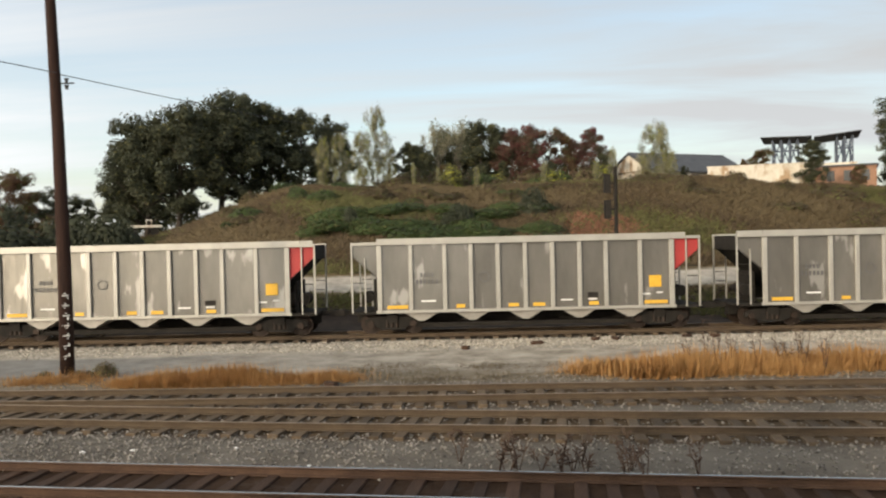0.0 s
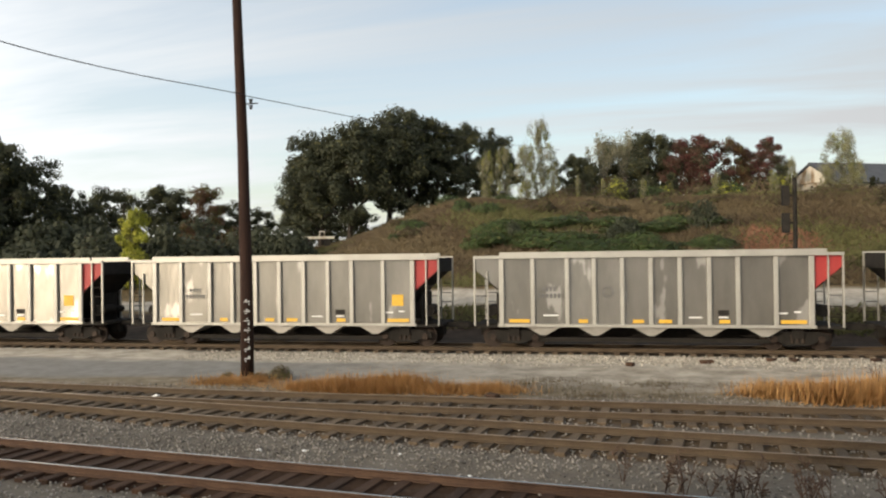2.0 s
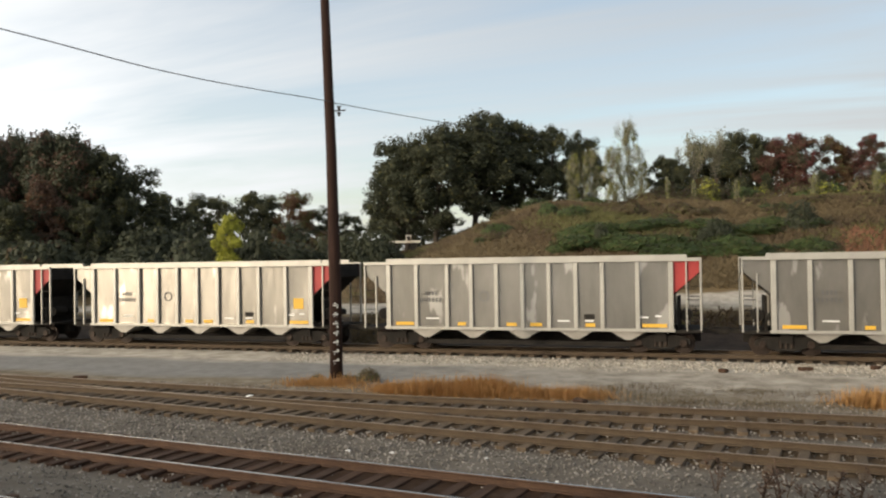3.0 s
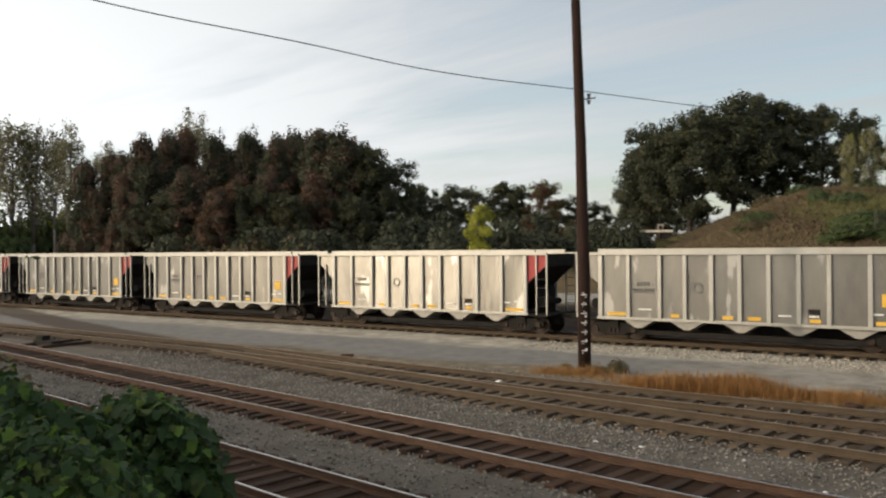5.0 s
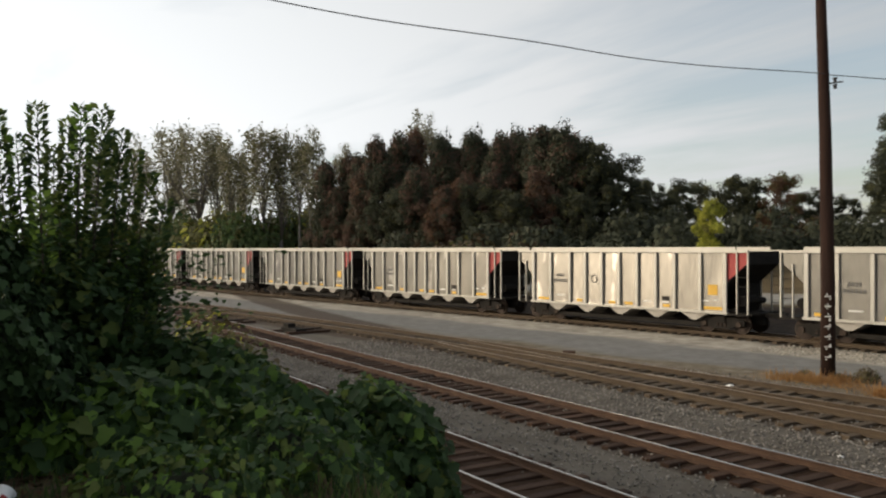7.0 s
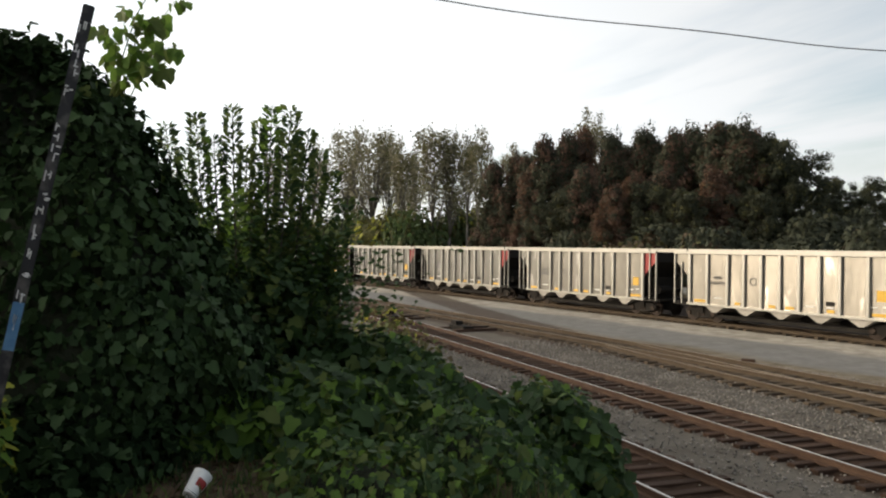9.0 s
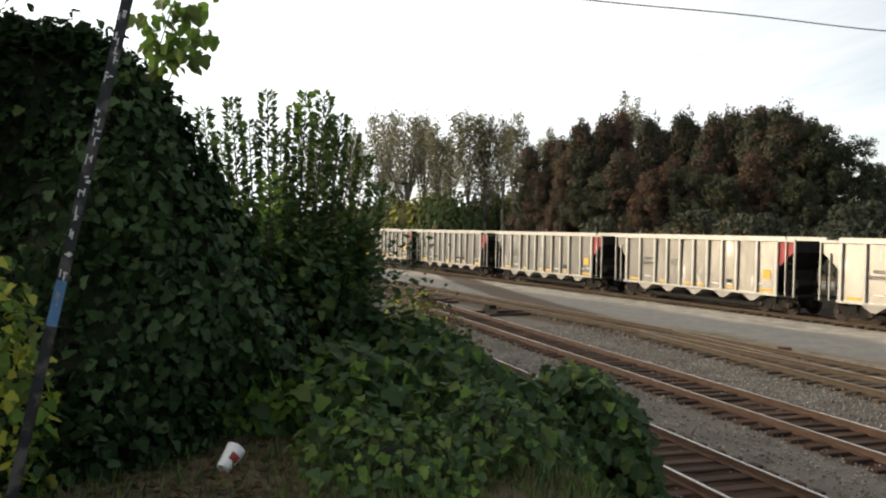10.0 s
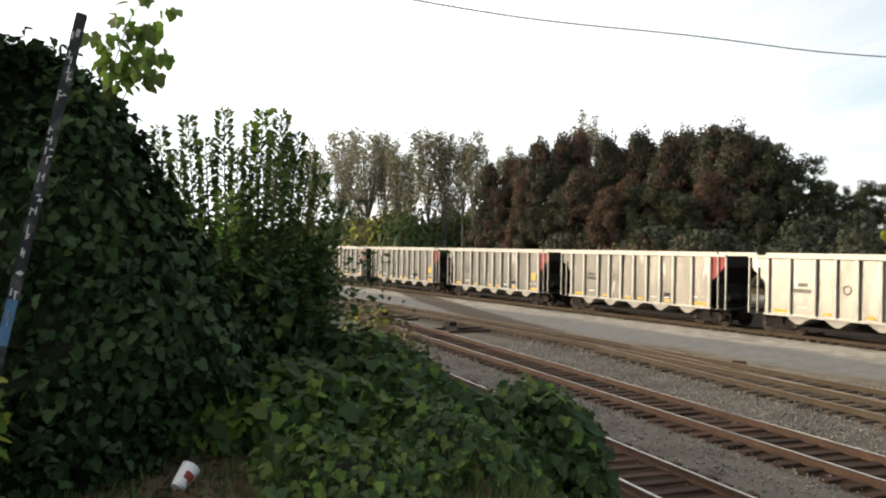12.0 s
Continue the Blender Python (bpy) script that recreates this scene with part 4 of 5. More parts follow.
    row("sapling_tree", sapling, [(8.7, 72, 6.9, 0.7), (7.5, 74, 7.2, 0.7), (5.0, 74, 8.9, 0.65), (6.2, 73, 7.3, 0.8), (4.2, 74, 6.2, 0.7), (-1.8, 74, 4.8, 0.6), (-6.4, 76, 5.0, 0.6), (-9.9, 76, 5.0, 0.6), (-11.0, 80, 5.8, 0.5), (-13.9, 84, 7.3, 0.95), (-14.7, 82, 5.4, 0.8), (-13.0, 82, 5.2, 0.6), (2.6, 72, 5.2, 0.45), (0.9, 74, 4.9, 0.4)], "slender yellowing sapling with sparse leaves", "saplings")
    # the dark wood behind the train
    row("dark_tree", dark, [(58.1, 92, 6.1, 0.75), (56.5, 96, 6.6, 0.7), (54.6, 88, 7.8, 0.75), (53.1, 92, 8.1, 0.75), (50.3, 88, 8.0, 0.75), (48.1, 92, 8.3, 0.75), (46.1, 86, 8.1, 0.7), (44.6, 90, 8.3, 0.8), (43.4, 84, 8.7, 0.8), (41.9, 82, 8.5, 0.8), (42.6, 90, 8.4, 0.7), (49.2, 94, 7.2, 0.8), (47.1, 92, 7.5, 0.8), (55.8, 94, 6.6, 0.8), (52.0, 82, 5.8, 0.9), (46.8, 80, 5.5, 1.0), (57.3, 82, 4.2, 0.9)], "dark maroon and green tree in the wood behind the train", "wood behind the train")
    row("maroon_tree", maroon, [(55.6, 84, 5.4, 0.8), (51.8, 94, 8.3, 0.65), (45.4, 94, 8.0, 0.7), (41.0, 86, 7.9, 0.75), (55.9, 80, 3.6, 0.9), (48.6, 80, 5.2, 0.9), (43.6, 78, 5.6, 0.9), (50.0, 78, 4.4, 1.0)], "dark red-brown autumn tree in the wood behind the train", "wood behind the train")
    row("bare_tree", slim, [(51.3, 98, 9.1, 0.9), (57.0, 120, 6.9, 0.9)], "half-bare pale tree above the wood", "wood behind the train")
    row("green_tree", green, [(40.1, 82, 7.4, 0.8), (38.0, 84, 5.9, 0.85), (39.0, 86, 6.2, 0.8), (36.3, 92, 4.6, 0.8), (34.2, 100, 4.3, 0.9), (32.9, 112, 4.2, 0.8), (30.7, 112, 4.7, 0.9), (29.6, 114, 4.2, 0.8), (19.6, 118, 3.0, 1.2), (17.8, 116, 3.2, 1.2), (21.3, 118, 2.9, 1.1), (26.2, 118, 3.5, 1.0), (24.4, 116, 3.1, 1.0), (45.5, 76, 4.0, 1.0), (47.6, 78, 4.2, 0.9), (41.0, 76, 3.9, 1.0), (37.0, 88, 3.4, 1.2), (53.4, 80, 4.0, 1.0), (22.4, 112, 3.0, 1.0), (35.2, 92, 3.4, 1.1)], "dull green tree behind the train", "wood behind the train")
    row("rust_tree", rust, [(27.9, 112, 4.7, 0.9), (29.0, 76, 2.2, 0.8)], "rust-brown autumn tree behind the train", "wood behind the train")
    row("yellow_tree", yellow, [(32.3, 62, 3.2, 0.65)], "small bright yellow-green tree behind the train", "wood behind the train")
    row("bare_tree", bare, [(68.2, 124, 8.0, 1.0), (66.4, 118, 8.2, 1.15), (65.3, 126, 7.9, 0.8), (70.4, 140, 6.8, 0.9), (72.8, 150, 6.8, 0.9)], "tall half-bare autumn tree with pale limbs and thin leaves", "half-bare trees")
    row("bare_tree", slim, [(64.4, 116, 7.4, 0.8), (63.4, 120, 6.4, 0.8), (62.2, 112, 8.4, 1.15), (61.1, 112, 8.3, 1.0), (59.9, 110, 7.9, 0.7), (59.1, 108, 7.8, 0.8), (64.0, 150, 4.6, 1.3), (60.6, 150, 4.2, 1.3), (67.5, 160, 4.4, 1.4), (20.9, 140, 3.8, 1.1), (27.2, 150, 3.2, 1.1)], "slim half-bare autumn tree with a bare lower trunk", "half-bare trees")


# ---- low growth ----


def bush_mesh(seed, n, mats, weights=None, size=0.13, dome=(1, 1, 0.8)):
    """A heap of leaves over a dome with uneven swellings, one unit in radius."""
    g = np.random.default_rng(seed)
    d = g.normal(size=(n, 3))
    d[:, 2] = np.abs(d[:, 2])
    d /= np.linalg.norm(d, axis=1)[:, None]
    bl = g.normal(size=(7, 3)); bl[:, 2] = np.abs(bl[:, 2]); bl /= np.linalg.norm(bl, axis=1)[:, None]
    sw = 0.6 + 0.42 * np.max(np.clip((d @ bl.T - 0.5) / 0.5, 0, 1), axis=1)
    P = d * sw[:, None] * g.uniform(0.6, 1.06, (n, 1)) * dome + g.normal(0, 0.03, (n, 3))
    idx = g.choice(len(mats), size=n, p=weights) if len(mats) > 1 else None
    return scatter("leaves", CLUMP_V, CLUMP_F, P, facing(d + (0, 0, 0.5), 0.45, g), g.uniform(0.6, 1.4, n) * size, mats, idx)


def hill_growth():
    g = np.random.default_rng(5)
    # dry grass over the hill
    n = 130000
    az = g.uniform(-31, 24, n)
    r = np.sqrt(g.uniform(42 ** 2, 84 ** 2, n))
    x, y = -np.sin(np.radians(az)) * r, np.cos(np.radians(az)) * r
    P = np.stack([x, y, height(x, y) - 0.05], 1)
    tone = np.sin(x * 0.31 + 0.7) + np.sin(y * 0.4 + x * 0.12) + g.normal(0, 0.35, n)
    idx = np.where(tone > 0.1, 0, np.where(tone > -0.9, 1, 2))
    scar = np.hypot(az + 10.4, (r - 55) / 2.2) + 0.5 * np.sin(x * 1.3) < 2.2
    idx = np.where(scar & (g.uniform(0, 1, n) < 0.75), 3, idx)
    sc = np.stack([g.uniform(1.2, 2.2, n), g.uniform(0.3, 0.6, n), g.uniform(0.2, 0.5, n)], 1)
    road = (y > 44.0) & (y < 47.6)
    P[road, 2] -= 1.5
    me = scatter("hill_grass", BLADE_V, BLADE_F, P, rotations(n, 0.8), sc, [GRASS_TAN, GRASS_BROWN, LEAF_OLIVE, CLAY], idx)
    tagged(new("hill_grass", me), "tan and brown dry grass covering the hillside", "grass", kind="stuff")
    # creeper and brush on the slope
    kinds = [bush_mesh(31, 1500, [HILL_GREEN, LEAF_OLIVE], [0.8, 0.2], 0.1), bush_mesh(32, 1500, [HILL_GREEN, LEAF_OAK], [0.7, 0.3], 0.1),
             bush_mesh(33, 1500, [GRASS_BROWN, LEAF_OLIVE, GRASS_TAN], [0.5, 0.3, 0.2], 0.1), bush_mesh(34, 1500, [LEAF_PINE, LEAF_OAK], [0.6, 0.4], 0.1), bush_mesh(35, 1500, [LEAF_OLIVE, LEAF_YELLOW], [0.75, 0.25], 0.1)]
    r2 = random.Random(8)

    def bush(kind, az, dist, rad, tall, label):
        ob = new("hill_bush", kinds[kind])
        p = on_ground(az, max(dist, 46 / math.cos(radians(az))), 0.15)
        ob.matrix_basis = Matrix.Translation(p) @ Matrix.Rotation(r2.uniform(0, 6), 4, "Z") @ Matrix.Diagonal((rad, rad * 0.8, tall, 1))
        tagged(ob, label, "bush", "hillside brush")

    for i in range(40):
        az = r2.uniform(-6.5, 9.5)
        bush(r2.choice((0, 0, 1)), az, r2.uniform(53, 61), r2.uniform(1.5, 3), r2.uniform(0.6, 1.1), "green creeper bush on the hillside")
    for az, d, rad, tall in ((-0.6, 57, 1.4, 2.0), (-5.6, 59, 1.2, 2.4), (0.1, 56, 0.9, 1.6), (7.0, 57, 0.8, 1.8)):
        bush(3, az, d, rad, tall, "dark evergreen bush on the hillside")
    for i in range(70):
        az = r2.uniform(-30, 16)
        bush(2 if az < -7 else r2.choice((2, 2, 1)), az, r2.uniform(62, 80), r2.uniform(0.9, 2.0), r2.uniform(0.7, 1.7), "brown and olive brush on the hill")
    for i in range(34):
        bush((4, 2, 0, 1, 2)[i % 5], r2.uniform(-11.5, 4.5), r2.uniform(76, 88), r2.uniform(1.3, 2.4), r2.uniform(1.6, 3.6), "olive and brown thicket along the crest of the hill")
    for i in range(46):
        az = r2.uniform(22.5, 58)
        bush(r2.choice((3, 3, 2)), az, r2.uniform(66, 84), r2.uniform(2.5, 5.0), r2.uniform(3.0, 6.0), "dark brush at the foot of the wood")
    for i in range(44):
        bush((4, 0, 2)[i % 3], r2.uniform(57.5, 76), r2.uniform(112, 150), r2.uniform(4.5, 7.0), r2.uniform(6.0, 10.0), "yellowish brush below the half-bare trees")


def yard_grass():
    g = np.random.default_rng(9)

    def strip(name, x0, x1, y0, y1, n, h, mat, label, gaps=0.0):
        m = int(9 + 3.2 * (x1 - x0))
        cx, cy, tall = g.uniform(x0, x1, m), g.uniform(y0, y1, m), g.uniform(0.45, 1.2, m)
        k = np.minimum((m * g.uniform(0, 1, n) ** 1.3).astype(int), m - 1)
        x, y = cx[k] + g.normal(0, 0.5, n), cy[k] + g.normal(0, 0.3, n)
        P = np.stack([x, y, height(x, y) - 0.03], 1)
        s = g.uniform(0.6, 1.15, n) * h * tall[k]
        me = scatter(name, BLADE_V, BLADE_F, P, rotations(n, 1.25), np.stack([0.1 + s * 0.12, s, s * g.uniform(0.4, 1.0, n)], 1), mat)
        tagged(new(name, me), label, "grass", kind="stuff")

    strip("broomsedge", -9.5, -6.3, 24.3, 25.2, 16000, 0.62, GRASS_ORANGE, "orange dry broomsedge beside the yard track")
    strip("broomsedge", -6.2, -3.6, 24.5, 25.3, 8000, 0.5, GRASS_ORANGE, "orange dry broomsedge beside the yard track")
    strip("broomsedge", 4.1, 12.6, 24.4, 26.2, 22000, 0.8, GRASS_ORANGE, "tall orange dry broomsedge beside the yard track")
    strip("broomsedge", -13.2, -11.2, 25.2, 26.4, 2200, 0.4, GRASS_ORANGE, "orange dry grass round the pole's foot")
    for x, y, rad, tall in ((-11.35, 26.75, 0.5, 0.62), (-12.0, 26.5, 0.35, 0.4), (-13.3, 26.7, 0.3, 0.3)):
        ob = new("weed_clump", bush_mesh(int(60 - x), 700, [GRASS_TAN, LEAF_OLIVE, GRASS_BROWN], [0.5, 0.25, 0.25], 0.12))
        ob.matrix_basis = Matrix.Translation((x, y, float(height(x, y)) - 0.05)) @ Matrix.Diagonal((rad, rad, tall, 1))
        tagged(ob, "tan and olive dry weed clump beside the pole", "weed", "weeds round the pole", "stuff")
    strip("dry_grass", -3.5, 4.6, 24.2, 27.4, 5000, 0.26, GRASS_TAN, "thin tan grass beside the yard track")
    strip("dry_grass", 6, 24, 20.5, 24.5, 2600, 0.22, GRASS_BROWN, "thin brown grass between the rails")


def make_ballast():
    g = np.random.default_rng(11)
    n = 26000
    u, q = g.uniform(-34, 20, n), 6.9 + 10.5 * g.uniform(0, 1, n) ** 1.2
    x, y = u * NY + q * NX, -u * NX + q * NY
    keep = (np.abs(q - 13.33) > 1.0 + g.normal(0, 0.3, n)) & (np.abs(q - 8.85) > 1.0 + g.normal(0, 0.3, n))
    P = np.stack([x, y, np.full(n, -0.205) + g.uniform(-0.02, 0.025, n)], 1)[keep]
    n2 = 15000
    x2, y2 = g.uniform(-30, 18, n2), g.uniform(16.0, 25.0, n2)
    P = np.concatenate([P, np.stack([x2, y2, -0.21 + g.uniform(-0.02, 0.025, n2)], 1)])
    n3 = 8000
    x3, y3 = 20 - 38 * g.uniform(0, 1, n3) ** 1.4, g.normal(32.9, 0.9, n3)
    near = (y3 > 30.5) & (y3 < 34.2)
    Q = np.stack([x3, y3, -0.22 + g.uniform(-0.02, 0.02, n3)], 1)[near]
    pale = material("pale_limestone_chip", (0.25, 0.225, 0.185), (0.42, 0.385, 0.33), scale=0.8, rough=0.9, fine=14, island=0.45)
    pe = scatter("limestone_chips", STONE_V, STONE_F, Q, rotations(len(Q)), g.uniform(0.05, 0.13, len(Q)), pale)
    tagged(new("limestone_chips", pe), "pale limestone chips spread beside the freight track", "gravel", kind="stuff")
    me = scatter("ballast_stones", STONE_V, STONE_F, P, rotations(len(P)), g.uniform(0.035, 0.085, len(P)), STONE)
    tagged(new("ballast_stones", me), "loose grey crushed ballast stones between the tracks", "ballast", kind="stuff")


# ---- the overgrown bank beside the camera ----


def vine_hedge():
    """A vine-covered wall, its end falling away to the bank; the run back past the camera is added for shade."""
    g = np.random.default_rng(17)
    # b lies far behind the camera: this unseen length is made up to block sun
    a, b = Vector((-6.75, 1.15)), Vector((-10.2, -9.2))
    along = (b - a).normalized()
    nrm = Vector((-along.y, along.x))          # towards the camera
    if nrm.x < 0:
        nrm = -nrm
    L = (b - a).length

    def surf(s, v):
        """s along from the near end (metres), v up the side and over (0 foot, 1 crest, 2 back foot)."""
        top = np.interp(s, [-0.84, -0.34, -0.01, 0.34, 0.78, 2.2, 20], [0.1, 1.0, 1.75, 2.45, 2.85, 2.8, 2.9]) + 0.14 * np.sin(s * 2.9 + 1) * smooth01(0.5, 2, s)
        ang = (v - 1) * 1.45
        depth = 0.85 + 0.25 * np.sin(s * 2.3)
        out = -np.sin(ang) * depth
        zz = np.clip(np.cos(ang) * 1.1, 0, 1) * top
        bulge = 0.16 * np.sin(s * 3.1 + v * 5) + 0.1 * np.sin(s * 7 + v * 9)
        out = out + bulge * np.sign(out + 1e-6)
        x = a.x + along.x * s + nrm.x * out
        y = a.y + along.y * s + nrm.y * out
        return x, y, zz

    ob = new("vine_hedge")
    tagged(ob, "dense shade-darkened green vine hedge grown over a wall beside the camera", "vine hedge")
    ss, vv = np.linspace(-0.8, L, 56), np.linspace(0, 2, 15)
    S, Vv = np.meshgrid(ss, vv)
    x, y, zz = surf(S, Vv)
    V = np.stack([x, y, height(x, y) - 0.05 + zz * 0.97], -1).reshape(-1, 3)
    k = len(ss)
    F = [(j * k + i, j * k + i + 1, (j + 1) * k + i + 1, (j + 1) * k + i) for j in range(len(vv) - 1) for i in range(k - 1)]
    # added dark shell behind the leaves, painted as the hedge's inner shade
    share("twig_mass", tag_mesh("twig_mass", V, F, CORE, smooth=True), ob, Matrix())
    n = 30000
    s, v = g.uniform(-0.84, 6.0, n), g.uniform(0.0, 1.35, n)
    x, y, zz = surf(s, v)
    ang = (v - 1) * 1.45
    end = 0.9 * smooth01(0.9, -0.6, s)
    N = np.stack([-np.sin(ang) * nrm.x - end * along.x, -np.sin(ang) * nrm.y - end * along.y, np.cos(ang) + 0.15], 1)
    lump = 0.1 * np.sin(s * 5.3 + 3 * np.sin(v * 6)) * np.sin(v * 11 + s * 2.1)
    P = np.stack([x, y, height(x, y) + zz], 1) + g.normal(0, 0.05, (n, 3)) + N * (0.05 + lump)[:, None]
    # shade-coloured leaves over most of the hedge, plain vine green low at its end
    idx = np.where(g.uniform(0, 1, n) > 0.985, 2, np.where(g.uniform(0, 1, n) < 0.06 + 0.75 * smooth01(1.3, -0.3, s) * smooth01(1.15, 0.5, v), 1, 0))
    share("leaves", scatter("leaves", LEAF_V, LEAF_F, P, hanging(N, 0.6, g), g.uniform(0.035, 0.1, n), [LEAF_HEDGE_SHADE, LEAF_KUDZU, LEAF_SHRUB], idx), ob, Matrix())
    ob["kind"] = "stuff"


def kudzu():
    g = np.random.default_rng(23)

    def mound(cx, cy, rx, ry, h, n, size, mats, w, label, core=True):
        n = int(n * 1.7)
        ob = new("kudzu_mound")
        z0 = float(height(cx, cy))
        d = g.normal(size=(n, 3)); d[:, 2] = np.abs(d[:, 2]); d /= np.linalg.norm(d, axis=1)[:, None]
        bl = g.normal(size=(9, 3)); bl[:, 2] = np.abs(bl[:, 2]); bl /= np.linalg.norm(bl, axis=1)[:, None]
        sw = 0.74 + 0.3 * np.max(np.clip((d @ bl.T - 0.6) / 0.4, 0, 1), axis=1)
        p = d * sw[:, None] * g.uniform(0.74, 1.1, (n, 1)) * (rx, ry, h)
        x, y = p[:, 0] + cx, p[:, 1] + cy
        P = np.stack([x, y, height(x, y) + p[:, 2]], 1)
        idx = g.choice(len(mats), size=n, p=w)
        share("leaves", scatter("leaves", LEAF_V, LEAF_F, P, hanging(d + (0, 0, 0.5), 0.75, g), g.uniform(0.35, 1.2, n) * size, mats, idx), ob, Matrix())
        if core:
            # added dark ball under the leaves, painted as the mound's inner shade
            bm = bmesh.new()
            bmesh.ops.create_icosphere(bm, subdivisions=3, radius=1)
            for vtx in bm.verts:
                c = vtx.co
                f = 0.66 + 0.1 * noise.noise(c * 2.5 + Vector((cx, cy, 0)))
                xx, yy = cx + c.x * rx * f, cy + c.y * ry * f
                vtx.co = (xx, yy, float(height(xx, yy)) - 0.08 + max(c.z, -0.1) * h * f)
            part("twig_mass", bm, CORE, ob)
        tagged(ob, label, "vine bush", "bank vines", "stuff")

    K = [LEAF_KUDZU, LEAF_LIGHT, LEAF_SHRUB]
    p = at(53.5, 0, 9.2); mound(p.x, p.y, 0.95, 0.8, 1.25, 1500, 0.15, K, [0.8, 0.08, 0.12], "dark green vine bush at the bank's edge above the track")
    p = at(61.5, 0, 8.6); mound(p.x, p.y, 1.3, 1.0, 0.84, 2100, 0.14, K, [0.74, 0.12, 0.14], "broad dark green vine mound on the bank")
    p = at(66.5, 0, 8.2); mound(p.x, p.y, 1.1, 0.9, 0.62, 1700, 0.14, K, [0.74, 0.12, 0.14], "broad dark green vine mound on the bank")
    p = at(71.0, 0, 6.8); mound(p.x, p.y, 0.9, 0.7, 0.55, 1000, 0.14, K, [0.7, 0.2, 0.1], "light green vine mound on the bank")
    p = at(76.6, 0, 6.5); mound(p.x, p.y, 0.55, 0.6, 0.55, 800, 0.14, K, [0.5, 0.42, 0.08], "light green vine growth at the hedge's foot")
    p = at(60.0, 0, 6.2); mound(p.x, p.y, 1.1, 0.7, 0.4, 900, 0.09, K, [0.7, 0.12, 0.18], "low green vine growth on the bank")
    p = at(67.5, 0, 5.2); mound(p.x, p.y, 0.8, 0.6, 0.32, 600, 0.075, K, [0.6, 0.2, 0.2], "low green vine growth on the bank")
    p = at(75.0, 0, 8.0); mound(p.x, p.y, 0.75, 0.75, 1.3, 1400, 0.12, [LEAF_KUDZU, LEAF_SHRUB], [0.7, 0.3], "dark leafy growth below the upright shrub")
    p = at(57.0, 0, 10.6); mound(p.x, p.y, 1.2, 0.7, 0.9, 900, 0.1, [LEAF_OLIVE, LEAF_SHRUB, GRASS_TAN], [0.4, 0.4, 0.2], "olive and yellow weeds at the track's edge", False)
    p = at(64.5, 0, 10.2); mound(p.x, p.y, 1.3, 0.7, 1.15, 1100, 0.075, [LEAF_OLIVE, GRASS_TAN, LEAF_YELLOW, LEAF_SHRUB], [0.4, 0.28, 0.07, 0.25], "yellowing brown weeds at the bank's edge", False)
    p = at(92.3, 0, 5.2); mound(p.x, p.y, 0.3, 0.3, 1.35, 420, 0.08, [LEAF_YELLOW, LEAF_LIGHT, LEAF_SHRUB], [0.4, 0.4, 0.2], "sunlit yellow-green weeds behind the leaning post", False)
    # over half of these leaves carry the hedge's painted shade
    for az, r0 in ((83.5, 6.0), (87.0, 5.8), (90.5, 5.6)):
        p = at(az, 0, r0); mound(p.x, p.y, 0.6, 0.45, 0.5, 520, 0.09, [LEAF_HEDGE_SHADE, LEAF_KUDZU], [0.6, 0.4], "leaves trailing at the hedge's foot, partly coloured dark for shade", False)
    # grass and weeds near the camera
    n = 11000
    az, r = g.uniform(52, 92, n), g.uniform(3.6, 7.0, n)
    bare = (az > 76) & (az < 84) & (r < 6.2) & (g.uniform(0, 1, n) < 0.45)
    az = np.where(bare, g.uniform(52, 75, n), az)
    x, y = -np.sin(np.radians(az)) * r, np.cos(np.radians(az)) * r
    P = np.stack([x, y, height(x, y) - 0.02], 1)
    h = g.uniform(0.06, 0.2, n) * (1 + 0.35 * smooth01(74, 58, az) * (np.sin(x * 5) * np.sin(y * 6) > 0))
    me = scatter("bank_grass", BLADE_V, BLADE_F, P, rotations(n, 1.5), np.stack([h * 0.55, h * 0.85, h * 0.8], 1), [GRASS_GREEN, LEAF_KUDZU, GRASS_TAN], g.choice(3, size=n, p=[0.5, 0.32, 0.18]))
    tagged(new("bank_grass", me), "green and dry grass on the bank beside the camera", "grass", kind="stuff")
    # fallen leaves on the bare soil round the cup
    n = 900
    az, r = g.uniform(74, 88, n), g.uniform(4.6, 6.6, n)
    x, y = -np.sin(np.radians(az)) * r, np.cos(np.radians(az)) * r
    P = np.stack([x, y, height(x, y) + 0.012], 1)
    me = scatter("leaf_litter", LEAF_V, LEAF_F, P, facing(np.tile((0, 0, 1.0), (n, 1)), 0.35, g), g.uniform(0.03, 0.07, n), [GRASS_BROWN, GRASS_TAN, LEAF_RUST], g.integers(0, 3, n))
    tagged(new("leaf_litter", me), "brown fallen leaves on the bare soil of the bank", "leaf litter", kind="stuff")


